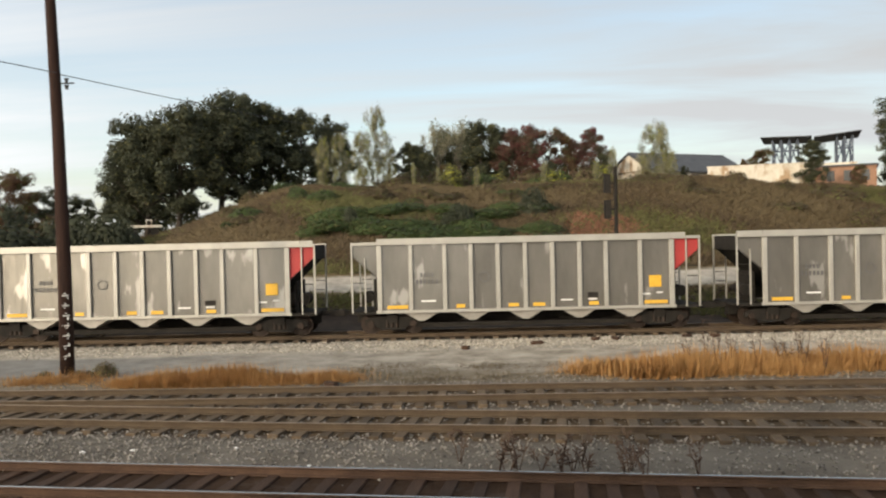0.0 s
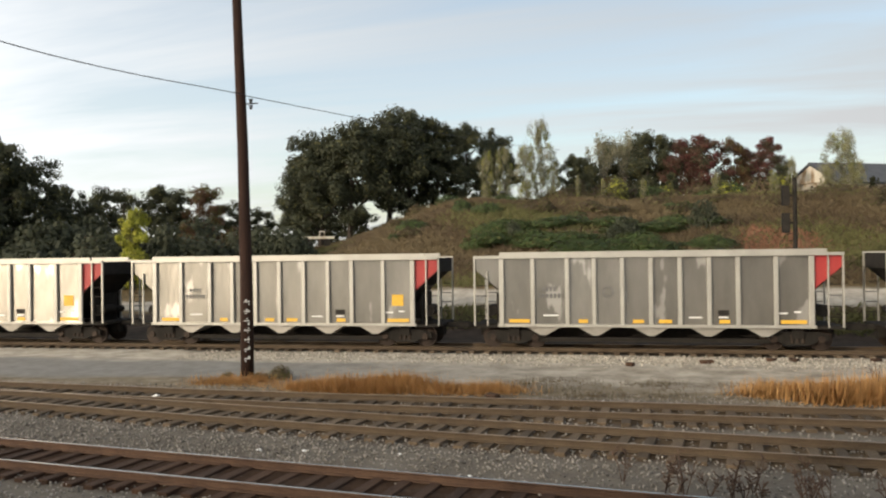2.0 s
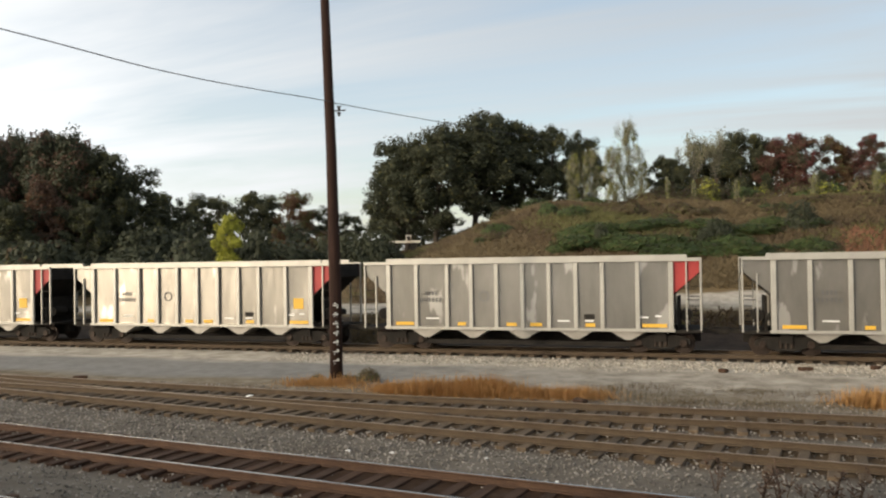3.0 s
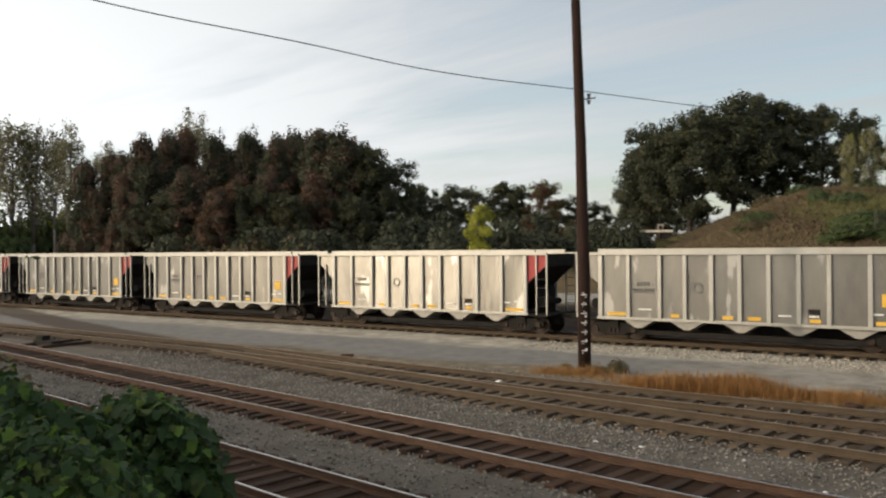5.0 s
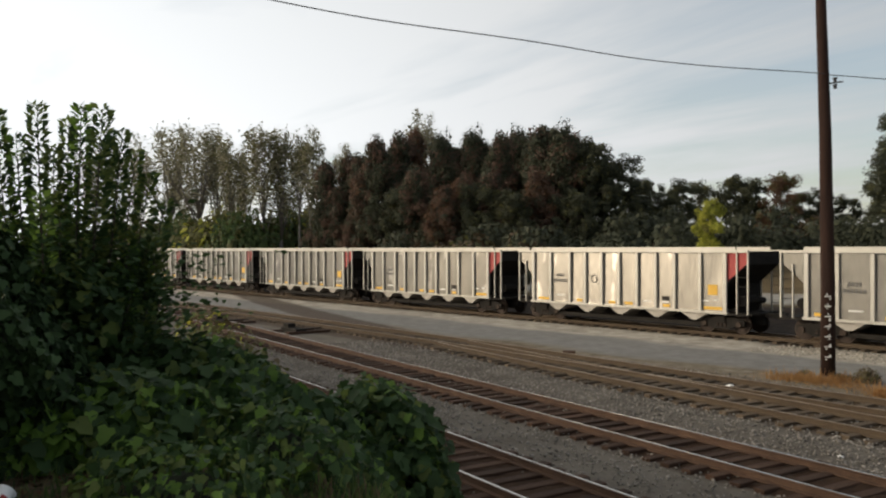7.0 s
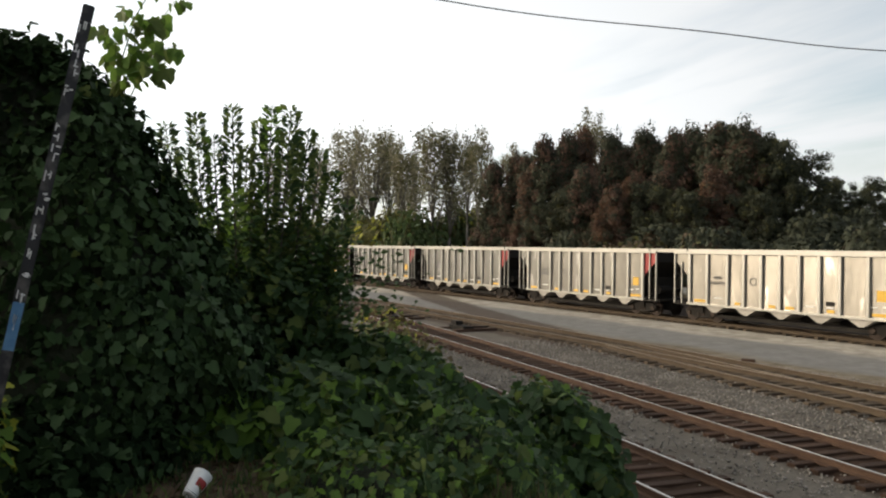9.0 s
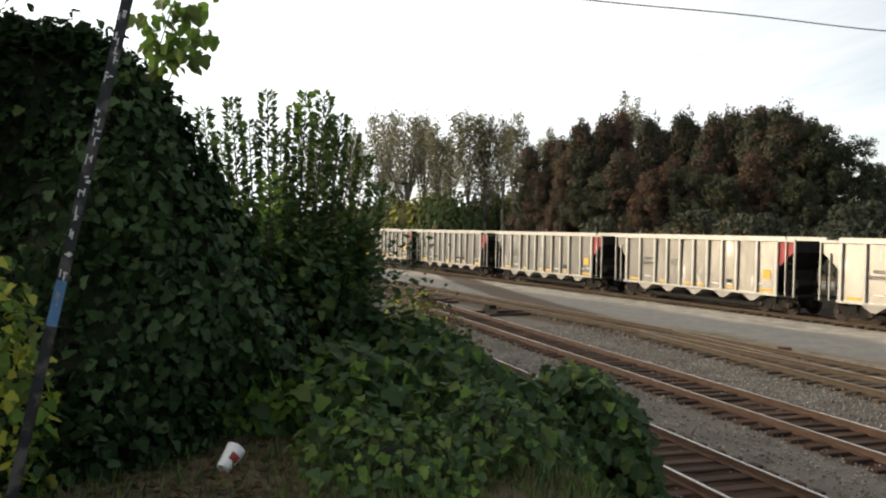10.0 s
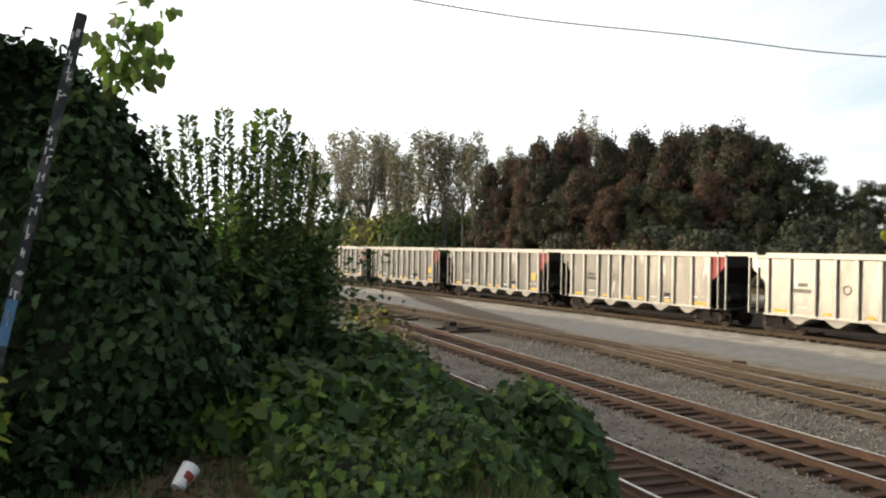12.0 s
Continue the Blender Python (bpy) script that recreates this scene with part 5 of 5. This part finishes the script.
def shrub():
    """An upright shrub with many tall leafy shoots."""
    r = random.Random(3)
    g = np.random.default_rng(29)
    base = on_ground(75.0, 8.4)
    side, deep = Vector((0.269, 0.963, 0)), Vector((-0.963, 0.269, 0))
    ob = new("upright_shrub")
    ob.location = base
    tagged(ob, "upright green shrub with tall leafy shoots on the bank", "shrub")
    P, Y, tone = [], [], []

    def leaf(c, way, up, k):
        P.append(c)
        Y.append(way + Vector((r.gauss(0, 0.25), r.gauss(0, 0.25), up)))
        tone.append(k)

    plumes = ((-0.76, 2.6), (-0.62, 2.4), (-0.5, 2.72), (-0.33, 2.5), (-0.16, 2.8), (-0.03, 2.45), (0.1, 2.7), (0.21, 2.84), (0.38, 2.76), (0.47, 2.5), (0.56, 2.6), (0.7, 2.45), (0.82, 2.2), (0.95, 1.95))
    for i in range(80):
        if i < 14:
            u, h = plumes[i]
        elif i < 64:
            u = -0.85 + 1.65 * (i % 12 + 0.5 + r.uniform(-0.3, 0.3)) / 12
            h = 2.6 * (1 - 0.3 * abs(u)) * r.uniform(0.42, 0.78)
        else:
            u, h = r.uniform(0.7, 0.95), r.uniform(0.6, 1.6)
        o = side * u * 0.45 + deep * r.uniform(-0.2, 0.2) + Vector((0, 0, -0.1))
        e = side * u + deep * r.gauss(0, 0.12 if i < 14 else 0.3) + Vector((0, 0, h))
        m = o.lerp(e, 0.5) + side * u * 0.05
        stem = tubes_mesh("stem", [([o, m, e], [0.016, 0.011, 0.004])], BARK, 5)
        share("stem", stem, ob, Matrix())
        pale = r.random() < 0.35
        n = int((170 if i < 14 else 120) * h)
        for k in range(n):
            t = 0.28 + 0.72 * (k + r.random()) / n
            c = o.lerp(m, t * 2) if t < 0.5 else m.lerp(e, t * 2 - 1)
            a = k * 2.4
            way = Vector((math.cos(a), math.sin(a), 0))
            # lower half of each shoot takes the dark leaf, painting shade towards the base
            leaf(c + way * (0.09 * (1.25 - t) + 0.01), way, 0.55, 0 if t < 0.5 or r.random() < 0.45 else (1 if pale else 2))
    # the inner mass of side twigs, its leaves coloured dark for the shade inside
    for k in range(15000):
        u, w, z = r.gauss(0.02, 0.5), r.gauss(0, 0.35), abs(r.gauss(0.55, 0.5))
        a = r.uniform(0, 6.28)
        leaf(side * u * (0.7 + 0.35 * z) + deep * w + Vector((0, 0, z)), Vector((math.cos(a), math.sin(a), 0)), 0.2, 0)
    P, Y = np.array(P), np.array(Y)
    Y /= np.linalg.norm(Y, axis=1)[:, None]
    Z = np.array([0, 0, 0.6]) + g.normal(0, 0.9, Y.shape)
    Z -= np.sum(Z * Y, axis=1)[:, None] * Y
    Z /= np.linalg.norm(Z, axis=1)[:, None]
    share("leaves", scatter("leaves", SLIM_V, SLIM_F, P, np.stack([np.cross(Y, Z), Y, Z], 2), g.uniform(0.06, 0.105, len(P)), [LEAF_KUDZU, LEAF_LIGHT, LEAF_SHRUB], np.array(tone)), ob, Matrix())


def near_pole():
    top, foot = at(84.9, 14.1, 4.7), at(90.6, -13.4, 4.7)
    ob = new("leaning_post")
    ob.matrix_basis = Matrix.Translation(foot) @ (top - foot).to_track_quat("Z", "Y").to_matrix().to_4x4()
    tagged(ob, "leaning dark square metal post with white painted scrawl beside the vines", "post")
    h = (top - foot).length
    bm = boxes((-0.028, 0.028, -0.028, 0.028, -0.3, h))
    bmesh.ops.bevel(bm, geom=bm.edges[:], offset=0.006, segments=2, affect="EDGES")
    part("shaft", bm, material("dark_painted_steel", (0.012, 0.013, 0.015), (0.03, 0.03, 0.034), scale=6, rough=0.5, third=(0.09, 0.085, 0.08), third_scale=9), ob)
    r = random.Random(5)
    inv = ob.matrix_basis.inverted()
    eye = (inv @ Vector(EYE)); eye.z = 0
    ang = round(math.atan2(eye.y, eye.x) / (math.pi / 2)) * math.pi / 2
    blue = material("blue_paint", (0.06, 0.16, 0.3), (0.12, 0.25, 0.4), scale=9, rough=0.6, bump=0)
    face = Matrix.Rotation(ang, 4, "Z")
    for k in range(15):
        z = h - 0.12 - k * 0.105
        if k in (4,):
            continue
        bm = bmesh.new()
        for i in range(4):
            y, dz = r.uniform(-0.023, 0.005), r.uniform(-0.04, 0.03)
            if r.random() < 0.5:
                box(bm, 0.0275, 0.0295, y, y + r.uniform(0.012, 0.022), z + dz, z + dz + 0.008)
            else:
                box(bm, 0.0275, 0.0295, y, y + 0.006, z + dz - 0.02, z + dz + 0.02)
        o = part("painted_scrawl", bm, CAR_LABEL, ob, "illegible white painted bars")
        o.matrix_basis = face
    o = part("blue_patch", boxes((0.0275, 0.0295, -0.025, 0.025, h * 0.26, h * 0.36)), blue, ob, "worn blue paint patch")
    o.matrix_basis = face


def vine_sprig():
    """Large leaves on shoots that rise over the hedge beside the post."""
    ob = new("vine_sprig")
    base = at(83.2, 9.0, 5.6)
    tagged(ob, "light green vine shoots with large leaves above the hedge", "vine")
    r = random.Random(12)
    tubes = []
    leaf = tag_mesh("leaf", LEAF_V, LEAF_F, [LEAF_LIGHT])
    leaf2 = tag_mesh("leaf", LEAF_V, LEAF_F, [LEAF_SHRUB])
    for az, el, n in ((84.2, 12.9, 7), (82.5, 14.2, 9), (81.0, 16.0, 10), (79.9, 15.0, 10), (79.6, 12.4, 10), (80.7, 10.9, 9), (82.3, 11.2, 9)):
        e = at(az, el, 5.6 + r.uniform(-0.2, 0.2))
        o = base + Vector((0, r.uniform(-0.08, 0.08), 0))
        m = o.lerp(e, 0.55) + Vector((0.05, r.uniform(-0.06, 0.06), 0.1))
        tubes.append(([o, m, e], [0.005, 0.004, 0.002]))
        n = int(n * 1.9)
        for k in range(n):
            t = 0.2 + 0.8 * (k + r.random()) / n
            c = o.lerp(m, t / 0.55) if t < 0.55 else m.lerp(e, (t - 0.55) / 0.45)
            z = Vector((0.8 + r.gauss(0, 0.5), r.gauss(0, 0.6), 0.5 + r.gauss(0, 0.4))).normalized()
            y = Vector((r.gauss(0, 0.4), r.gauss(0, 0.5), -1))
            y = (y - z * y.dot(z)).normalized()
            x = y.cross(z)
            turn = Matrix((x, y, z)).transposed().to_4x4()
            share("leaf", leaf if r.random() < 0.6 else leaf2, ob, Matrix.Translation(c + Vector((r.gauss(0, 0.04), r.gauss(0, 0.04), r.gauss(0, 0.02)))) @ turn @ Matrix.Scale(r.uniform(0.05, 0.115), 4))
    share("stem", tubes_mesh("stem", tubes, LEAF_SHRUB, 5), ob, Matrix())


def paper_cup():
    ob = new("paper_cup")
    p = at(78.3, -14.9, 5.3)
    p.z = float(height(p.x, p.y)) + 0.07
    ob.matrix_basis = Matrix.Translation(p) @ Euler((radians(-50), radians(25), radians(60))).to_matrix().to_4x4()
    tagged(ob, "white paper drink cup with a red mark lying in the grass", "cup")
    white = material("white_waxed_paper", (0.7, 0.7, 0.69), (0.8, 0.8, 0.79), scale=8, rough=0.5, bump=0)
    bm = bmesh.new()
    bmesh.ops.create_cone(bm, cap_ends=False, segments=28, radius1=0.042, radius2=0.062, depth=0.16)
    bmesh.ops.create_circle(bm, cap_ends=True, segments=28, radius=0.042, matrix=Matrix.Translation((0, 0, -0.078)))
    c = part("wall", bm, white, ob)
    md = c.modifiers.new("thick", "SOLIDIFY"); md.thickness = 0.002
    bm = bmesh.new()
    bmesh.ops.create_cone(bm, cap_ends=False, segments=28, radius1=0.0505, radius2=0.0567, depth=0.05)
    doomed = [f for k, f in enumerate(bm.faces) if k % 14 < 8]
    bmesh.ops.delete(bm, geom=doomed, context="FACES")
    part("red_mark", bm, CAR_RED, ob, "red printed mark")


# ---- right-hand hill: buildings, signal ----


def hill_buildings():
    brick = material("orange_brick_wall", (0.2, 0.11, 0.07), (0.28, 0.165, 0.11), scale=2, rough=0.9)
    white = material("whitewashed_wall", (0.42, 0.38, 0.31), (0.62, 0.58, 0.5), scale=1.2, rough=0.85, third=(0.3, 0.21, 0.13), third_scale=0.9, stretch=(1, 1, 0.5))
    roof = material("dark_grey_roof", (0.05, 0.055, 0.065), (0.085, 0.09, 0.1), scale=1, rough=0.8)
    steel = material("blue_grey_steel", (0.05, 0.065, 0.09), (0.085, 0.1, 0.13), scale=3, rough=0.6, metal=0.3, bump=0)
    glass = material("dark_window_glass", (0.02, 0.025, 0.03), (0.04, 0.045, 0.05), rough=0.1, bump=0)

    def stand(ob, az, r, ry, turn=0.0):
        p = on_ground(az, r, 0.3)
        ob.matrix_basis = Matrix.Translation(p) @ Matrix.Rotation(radians(az + turn), 4, "Z")
        return p

    # long low house: pale gable end, dark roof
    h = new("long_house")
    p = stand(h, -15.9, 100, 0, 42)
    tagged(h, "long low building with a pale gable and a dark grey roof", "building")
    e = EYE[2] + 100 * math.tan(radians(4.1)) - p.z
    t = EYE[2] + 100 * math.tan(radians(5.3)) - p.z
    part("wall", boxes((-5.0, 9, 0, 8, 0, e)), white, h)
    bm = bmesh.new()
    for v in (((-5.4, -0.5, e - 0.2), (9.4, -0.5, e - 0.2), (9.4, 4, t), (-5.4, 4, t)), ((-5.4, 8.5, e - 0.2), (9.4, 8.5, e - 0.2), (9.4, 4, t), (-5.4, 4, t))):
        bm.faces.new([bm.verts.new(q) for q in v])
    rf = part("roof", bm, roof, h)
    rf.modifiers.new("thick", "SOLIDIFY").thickness = 0.2
    bm = prism([(0, e), (8, e), (4, t - 0.1)], 0, 0.3)
    gb = part("gable", bm, white, h)
    gb.matrix_basis = Matrix.Translation((-5.0, 0, 0)) @ Matrix.Rotation(radians(90), 4, "Z")
    for x in (-3.5, 0.5, 4.5):
        part("window", boxes((x, x + 1.2, -0.04, 0.02, e - 1.6, e - 0.5)), glass, h)
    # painted wall
    w = new("painted_wall")
    p = stand(w, -20.35, 78, 0, 4)
    tagged(w, "long whitewashed wall with faded scrawl and rust stains on the hill", "wall")
    top = EYE[2] + 78 * math.tan(radians(4.15)) - p.z
    part("wall", boxes((-4.4, 4.4, 0, 0.4, 0, top)), white, w)
    part("coping", boxes((-4.5, 4.5, -0.06, 0.46, top + 0.002, top + 0.12)), white, w)
    r = random.Random(2)
    for k in range(9):
        bm = bmesh.new()
        x = -3.9 + k * 0.9
        box(bm, x, x + r.uniform(0.2, 0.6), -0.012, -0.002, top - r.uniform(0.7, 1.2), top - 0.35)
        part("painted_scrawl", bm, material("faded_scrawl", (0.4, 0.36, 0.28), (0.55, 0.5, 0.42), scale=3, rough=0.9, bump=0) if k == 0 else bpy.data.materials["faded_scrawl"], w, "illegible faded scrawl")
    # steel frame house with two sloping roofs
    s = new("steel_frame_house")
    p = stand(s, -23.2, 92, 0, 0)
    tagged(s, "unfinished steel-framed house with two sloping roofs and cross bracing", "building")
    z0, z1 = EYE[2] + 92 * math.tan(radians(4.1)) - p.z, EYE[2] + 92 * math.tan(radians(5.95)) - p.z
    part("brick_base", boxes((-1.2, 5.2, 0.5, 6, 0, z0 - 0.4)), brick, s)
    part("floor_slab", boxes((-4.2, 4.4, 0, 6, z0 - 0.4, z0)), white, s)
    part("base_wall", boxes((-4.0, -1.25, 0.6, 6, 0, z0 - 0.41)), steel, s)
    for x in (-3.4, -2.6, -1.8, -1.0, 2.6, 3.3, 4.0):
        for y in (0.2, 5.6):
            part("post", boxes((x - 0.09, x + 0.09, y - 0.09, y + 0.09, z0, z1 - 0.3)), steel, s)
    for x0, x1 in ((-3.4, -2.6), (-2.6, -1.8), (-1.8, -1.0), (2.6, 3.3), (3.3, 4.0)):
        part("rail", boxes((x0, x1, 0.13, 0.25, (z0 + z1) / 2 - 0.15, (z0 + z1) / 2)), steel, s)
        for fl in (0, 1):
            a, b = (x0, x1) if fl else (x1, x0)
            bm = bmesh.new()
            vs, fs = tube_arrays([(a, 0.2, z0), (b, 0.2, z1 - 0.4)], [0.07, 0.07], 5)
            vv = [bm.verts.new(q) for q in vs]
            for f in fs:
                bm.faces.new([vv[i] for i in f])
            part("brace", bm, steel, s)
    part("roof", prism([(-4.5, z1 - 0.16), (-4.5, z1 - 0.06), (0.3, z1 - 0.2), (0.3, z1 - 0.32)], -0.8, 6.4), roof, s)
    part("roof", prism([(0.5, z1 - 0.42), (0.5, z1 - 0.32), (4.8, z1 + 0.06), (4.8, z1 - 0.04)], -0.8, 6.4), roof, s)
    b = new("brick_house")
    p = stand(b, -25.3, 88, 0, 0)
    tagged(b, "low orange brick building on the hill", "building")
    top = EYE[2] + 88 * math.tan(radians(3.85)) - p.z
    part("wall", boxes((-2.4, 2.6, 0, 5, 0, top)), brick, b)
    part("roof", boxes((-2.6, 2.8, -0.2, 5.2, top, top + 0.15)), roof, b)
    for x in (-1.7, -0.2, 1.3):
        part("window", boxes((x, x + 0.7, -0.03, 0.02, top - 1.4, top - 0.4)), glass, b)
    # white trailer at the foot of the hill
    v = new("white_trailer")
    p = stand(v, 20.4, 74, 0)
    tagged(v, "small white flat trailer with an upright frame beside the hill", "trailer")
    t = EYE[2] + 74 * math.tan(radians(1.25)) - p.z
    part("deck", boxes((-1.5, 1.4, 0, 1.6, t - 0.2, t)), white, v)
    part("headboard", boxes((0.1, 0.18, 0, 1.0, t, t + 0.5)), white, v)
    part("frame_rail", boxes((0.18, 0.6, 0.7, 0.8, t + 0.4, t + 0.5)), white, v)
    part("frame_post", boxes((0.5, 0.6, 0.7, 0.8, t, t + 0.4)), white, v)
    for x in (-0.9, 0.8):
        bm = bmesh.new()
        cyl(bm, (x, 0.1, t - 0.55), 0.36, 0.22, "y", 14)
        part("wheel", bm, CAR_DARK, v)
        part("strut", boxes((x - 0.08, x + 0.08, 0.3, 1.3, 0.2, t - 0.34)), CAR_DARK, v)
    # signal post behind the train
    g = new("signal_post")
    p = on_ground(-11.15, 46, 0.2)
    g.location = p
    tagged(g, "dark steel signal post with two hooded heads seen from the side", "signal")
    t = EYE[2] + 46 * math.tan(radians(4.5)) - p.z
    bm = bmesh.new(); cyl(bm, (0, 0, t / 2), 0.11, t, "z", 12)
    part("mast", bm, CAR_DARK, g)
    for dz in (0.9, 2.3):
        bm = boxes((-0.62, -0.28, -0.2, 0.2, t - dz - 0.5, t - dz + 0.5))
        box(bm, -0.3, 0, -0.04, 0.04, t - dz - 0.05, t - dz + 0.05)
        part("signal_head", bm, CAR_DARK, g)
    part("ladder", boxes(*[(-0.3, -0.1, 0.12, 0.16, 0.4 + 0.35 * k, 0.44 + 0.35 * k) for k in range(int(t / 0.35) - 2)]), CAR_DARK, g)


def yard_bits():
    r = random.Random(15)
    # switch machines beside the turnout
    for x, y in ((-43.7, 20.4), (-36.6, 20.9)):
        s = new("switch_stand")
        s.location = (x, y, -0.2)
        tagged(s, "low dark switch machine with rods between the tracks", "switch machine", "switch machines")
        part("case", boxes((-0.75, 0.75, -0.3, 0.3, 0, 0.22), (-0.7, -0.2, -0.2, 0.2, 0.22, 0.42)), CAR_DARK, s)
        part("rod", boxes((-0.06, 0.06, 0.3, 1.6, 0.1, 0.16)), WHEEL, s)
        for tx in (-0.9, 0.6):
            part("timber", boxes((tx, tx + 0.3, -0.8, 1.6, -0.05, 0.1)), TIE, s)
    bits = [(-22.0, 24.9, 0.5), (-3.6, 23.9, 0.45), (3.2, 32.2, 0.5), (0.4, 31.2, 0.3), (5.6, 33.0, 0.35), (6.4, 33.0, 0.35), (9.3, 33.3, 0.4), (10.4, 33.2, 0.4)]
    for x, y, w in bits:
        bm = boxes((-w / 2, w / 2, -0.12, 0.12, -0.03, 0.1))
        bmesh.ops.bevel(bm, geom=bm.edges[:], offset=0.03, segments=1, affect="EDGES")
        ob = new("scrap_timber")
        ob.matrix_basis = pose(x, y, -0.19, 0, 0, r.uniform(-40, 40))
        tagged(ob, "small dark piece of scrap timber on the gravel", "debris", "yard debris")
        part("block", bm, TIE, ob)
    white = material("white_litter", (0.7, 0.7, 0.68), (0.8, 0.8, 0.78), scale=8, rough=0.7, bump=0.1)
    me = tag_mesh("chip", [(v[0], v[1], v[2] * 0.5 + 0.2) for v in STONE_V], STONE_F, white)
    for az, r0, s in ((31.0, 26.4, 0.3), (1.1, 23.5, 0.22), (24.5, 18.4, 0.16), (21.5, 18.1, 0.14), (18.3, 19.0, 0.12), (25.6, 16.3, 0.12), (15.0, 17.5, 0.1), (10.2, 15.7, 0.1), (7.5, 17.7, 0.1), (33, 17, 0.1)):
        p = on_ground(az, r0)
        ob = new("litter_chip", me)
        ob.matrix_basis = Matrix.Translation(p) @ Matrix.Rotation(r.uniform(0, 6), 4, "Z") @ Matrix.Scale(s, 4)
        tagged(ob, "pale scrap of litter on the gravel", "litter", "yard litter")


def dead_weeds():
    """Dark dry stalks that stand at the main track."""
    r = random.Random(33)
    for i in range(26):
        az, rr, grow = r.uniform(-16.5, 5.5), r.uniform(14.2, 15.6), 1.0
        if i >= 16:
            az, rr, grow = r.uniform(-26, -14), r.uniform(26.5, 28.0), 1.9
        ob = new("dead_weed")
        ob.location = on_ground(az, rr)
        tagged(ob, "dark dry dead weed beside the main track", "weed", "dead weeds")
        tubes = []
        h = r.uniform(0.4, 0.85) * grow
        for k in range(3):
            a = r.uniform(0, 6.28)
            e = Vector((math.cos(a) * 0.2, math.sin(a) * 0.2, h * r.uniform(0.7, 1)))
            tubes.append(([(0, 0, -0.05), e * 0.5 + Vector((0.02, 0, 0.03)), e], [0.014, 0.011, 0.006]))
            for j in range(5):
                o = e * r.uniform(0.4, 1)
                tubes.append(([o, o + Vector((r.uniform(-0.12, 0.12), r.uniform(-0.12, 0.12), r.uniform(0.0, 0.14)))], [0.009, 0.016]))
        share("stalk", tubes_mesh("stalk", tubes, WEED_DEAD, 4), ob, Matrix())["kind"] = "stuff"


reflection_wall()
utility_pole()
cable()
hill_buildings()
make_trees()
hill_growth()
yard_grass()
vine_hedge()
kudzu()
shrub()
near_pole()
vine_sprig()
paper_cup()
yard_bits()
dead_weeds()
make_ballast()


# seconds, and metres ahead of an even pace
ROLL = ((0.0, 0.0), (2.5, -0.1), (5.5, -0.36), (7.0, -0.42), (9.5, -0.2), (12.0, 0.0))


def gone(t):
    """Metres that the train has rolled by t seconds."""
    return SPEED * t + float(np.interp(t, [k[0] for k in ROLL], [k[1] for k in ROLL]))


def motions():
    turns = [(k / 15, gone(k / 15) / 0.455) for k in range(181)]
    for c in CARS:
        x, y, z = c.location
        walk(c, [(t, pose(x + SPEED * t + d, y, z)) for t, d in ROLL])
        for w in c.children_recursive:
            if w.name.startswith("wheel"):
                wx, wy, wz = w.location
                walk(w, [(t, pose(wx, wy, wz, 0, math.degrees(a), 0)) for t, a in turns])


motions()
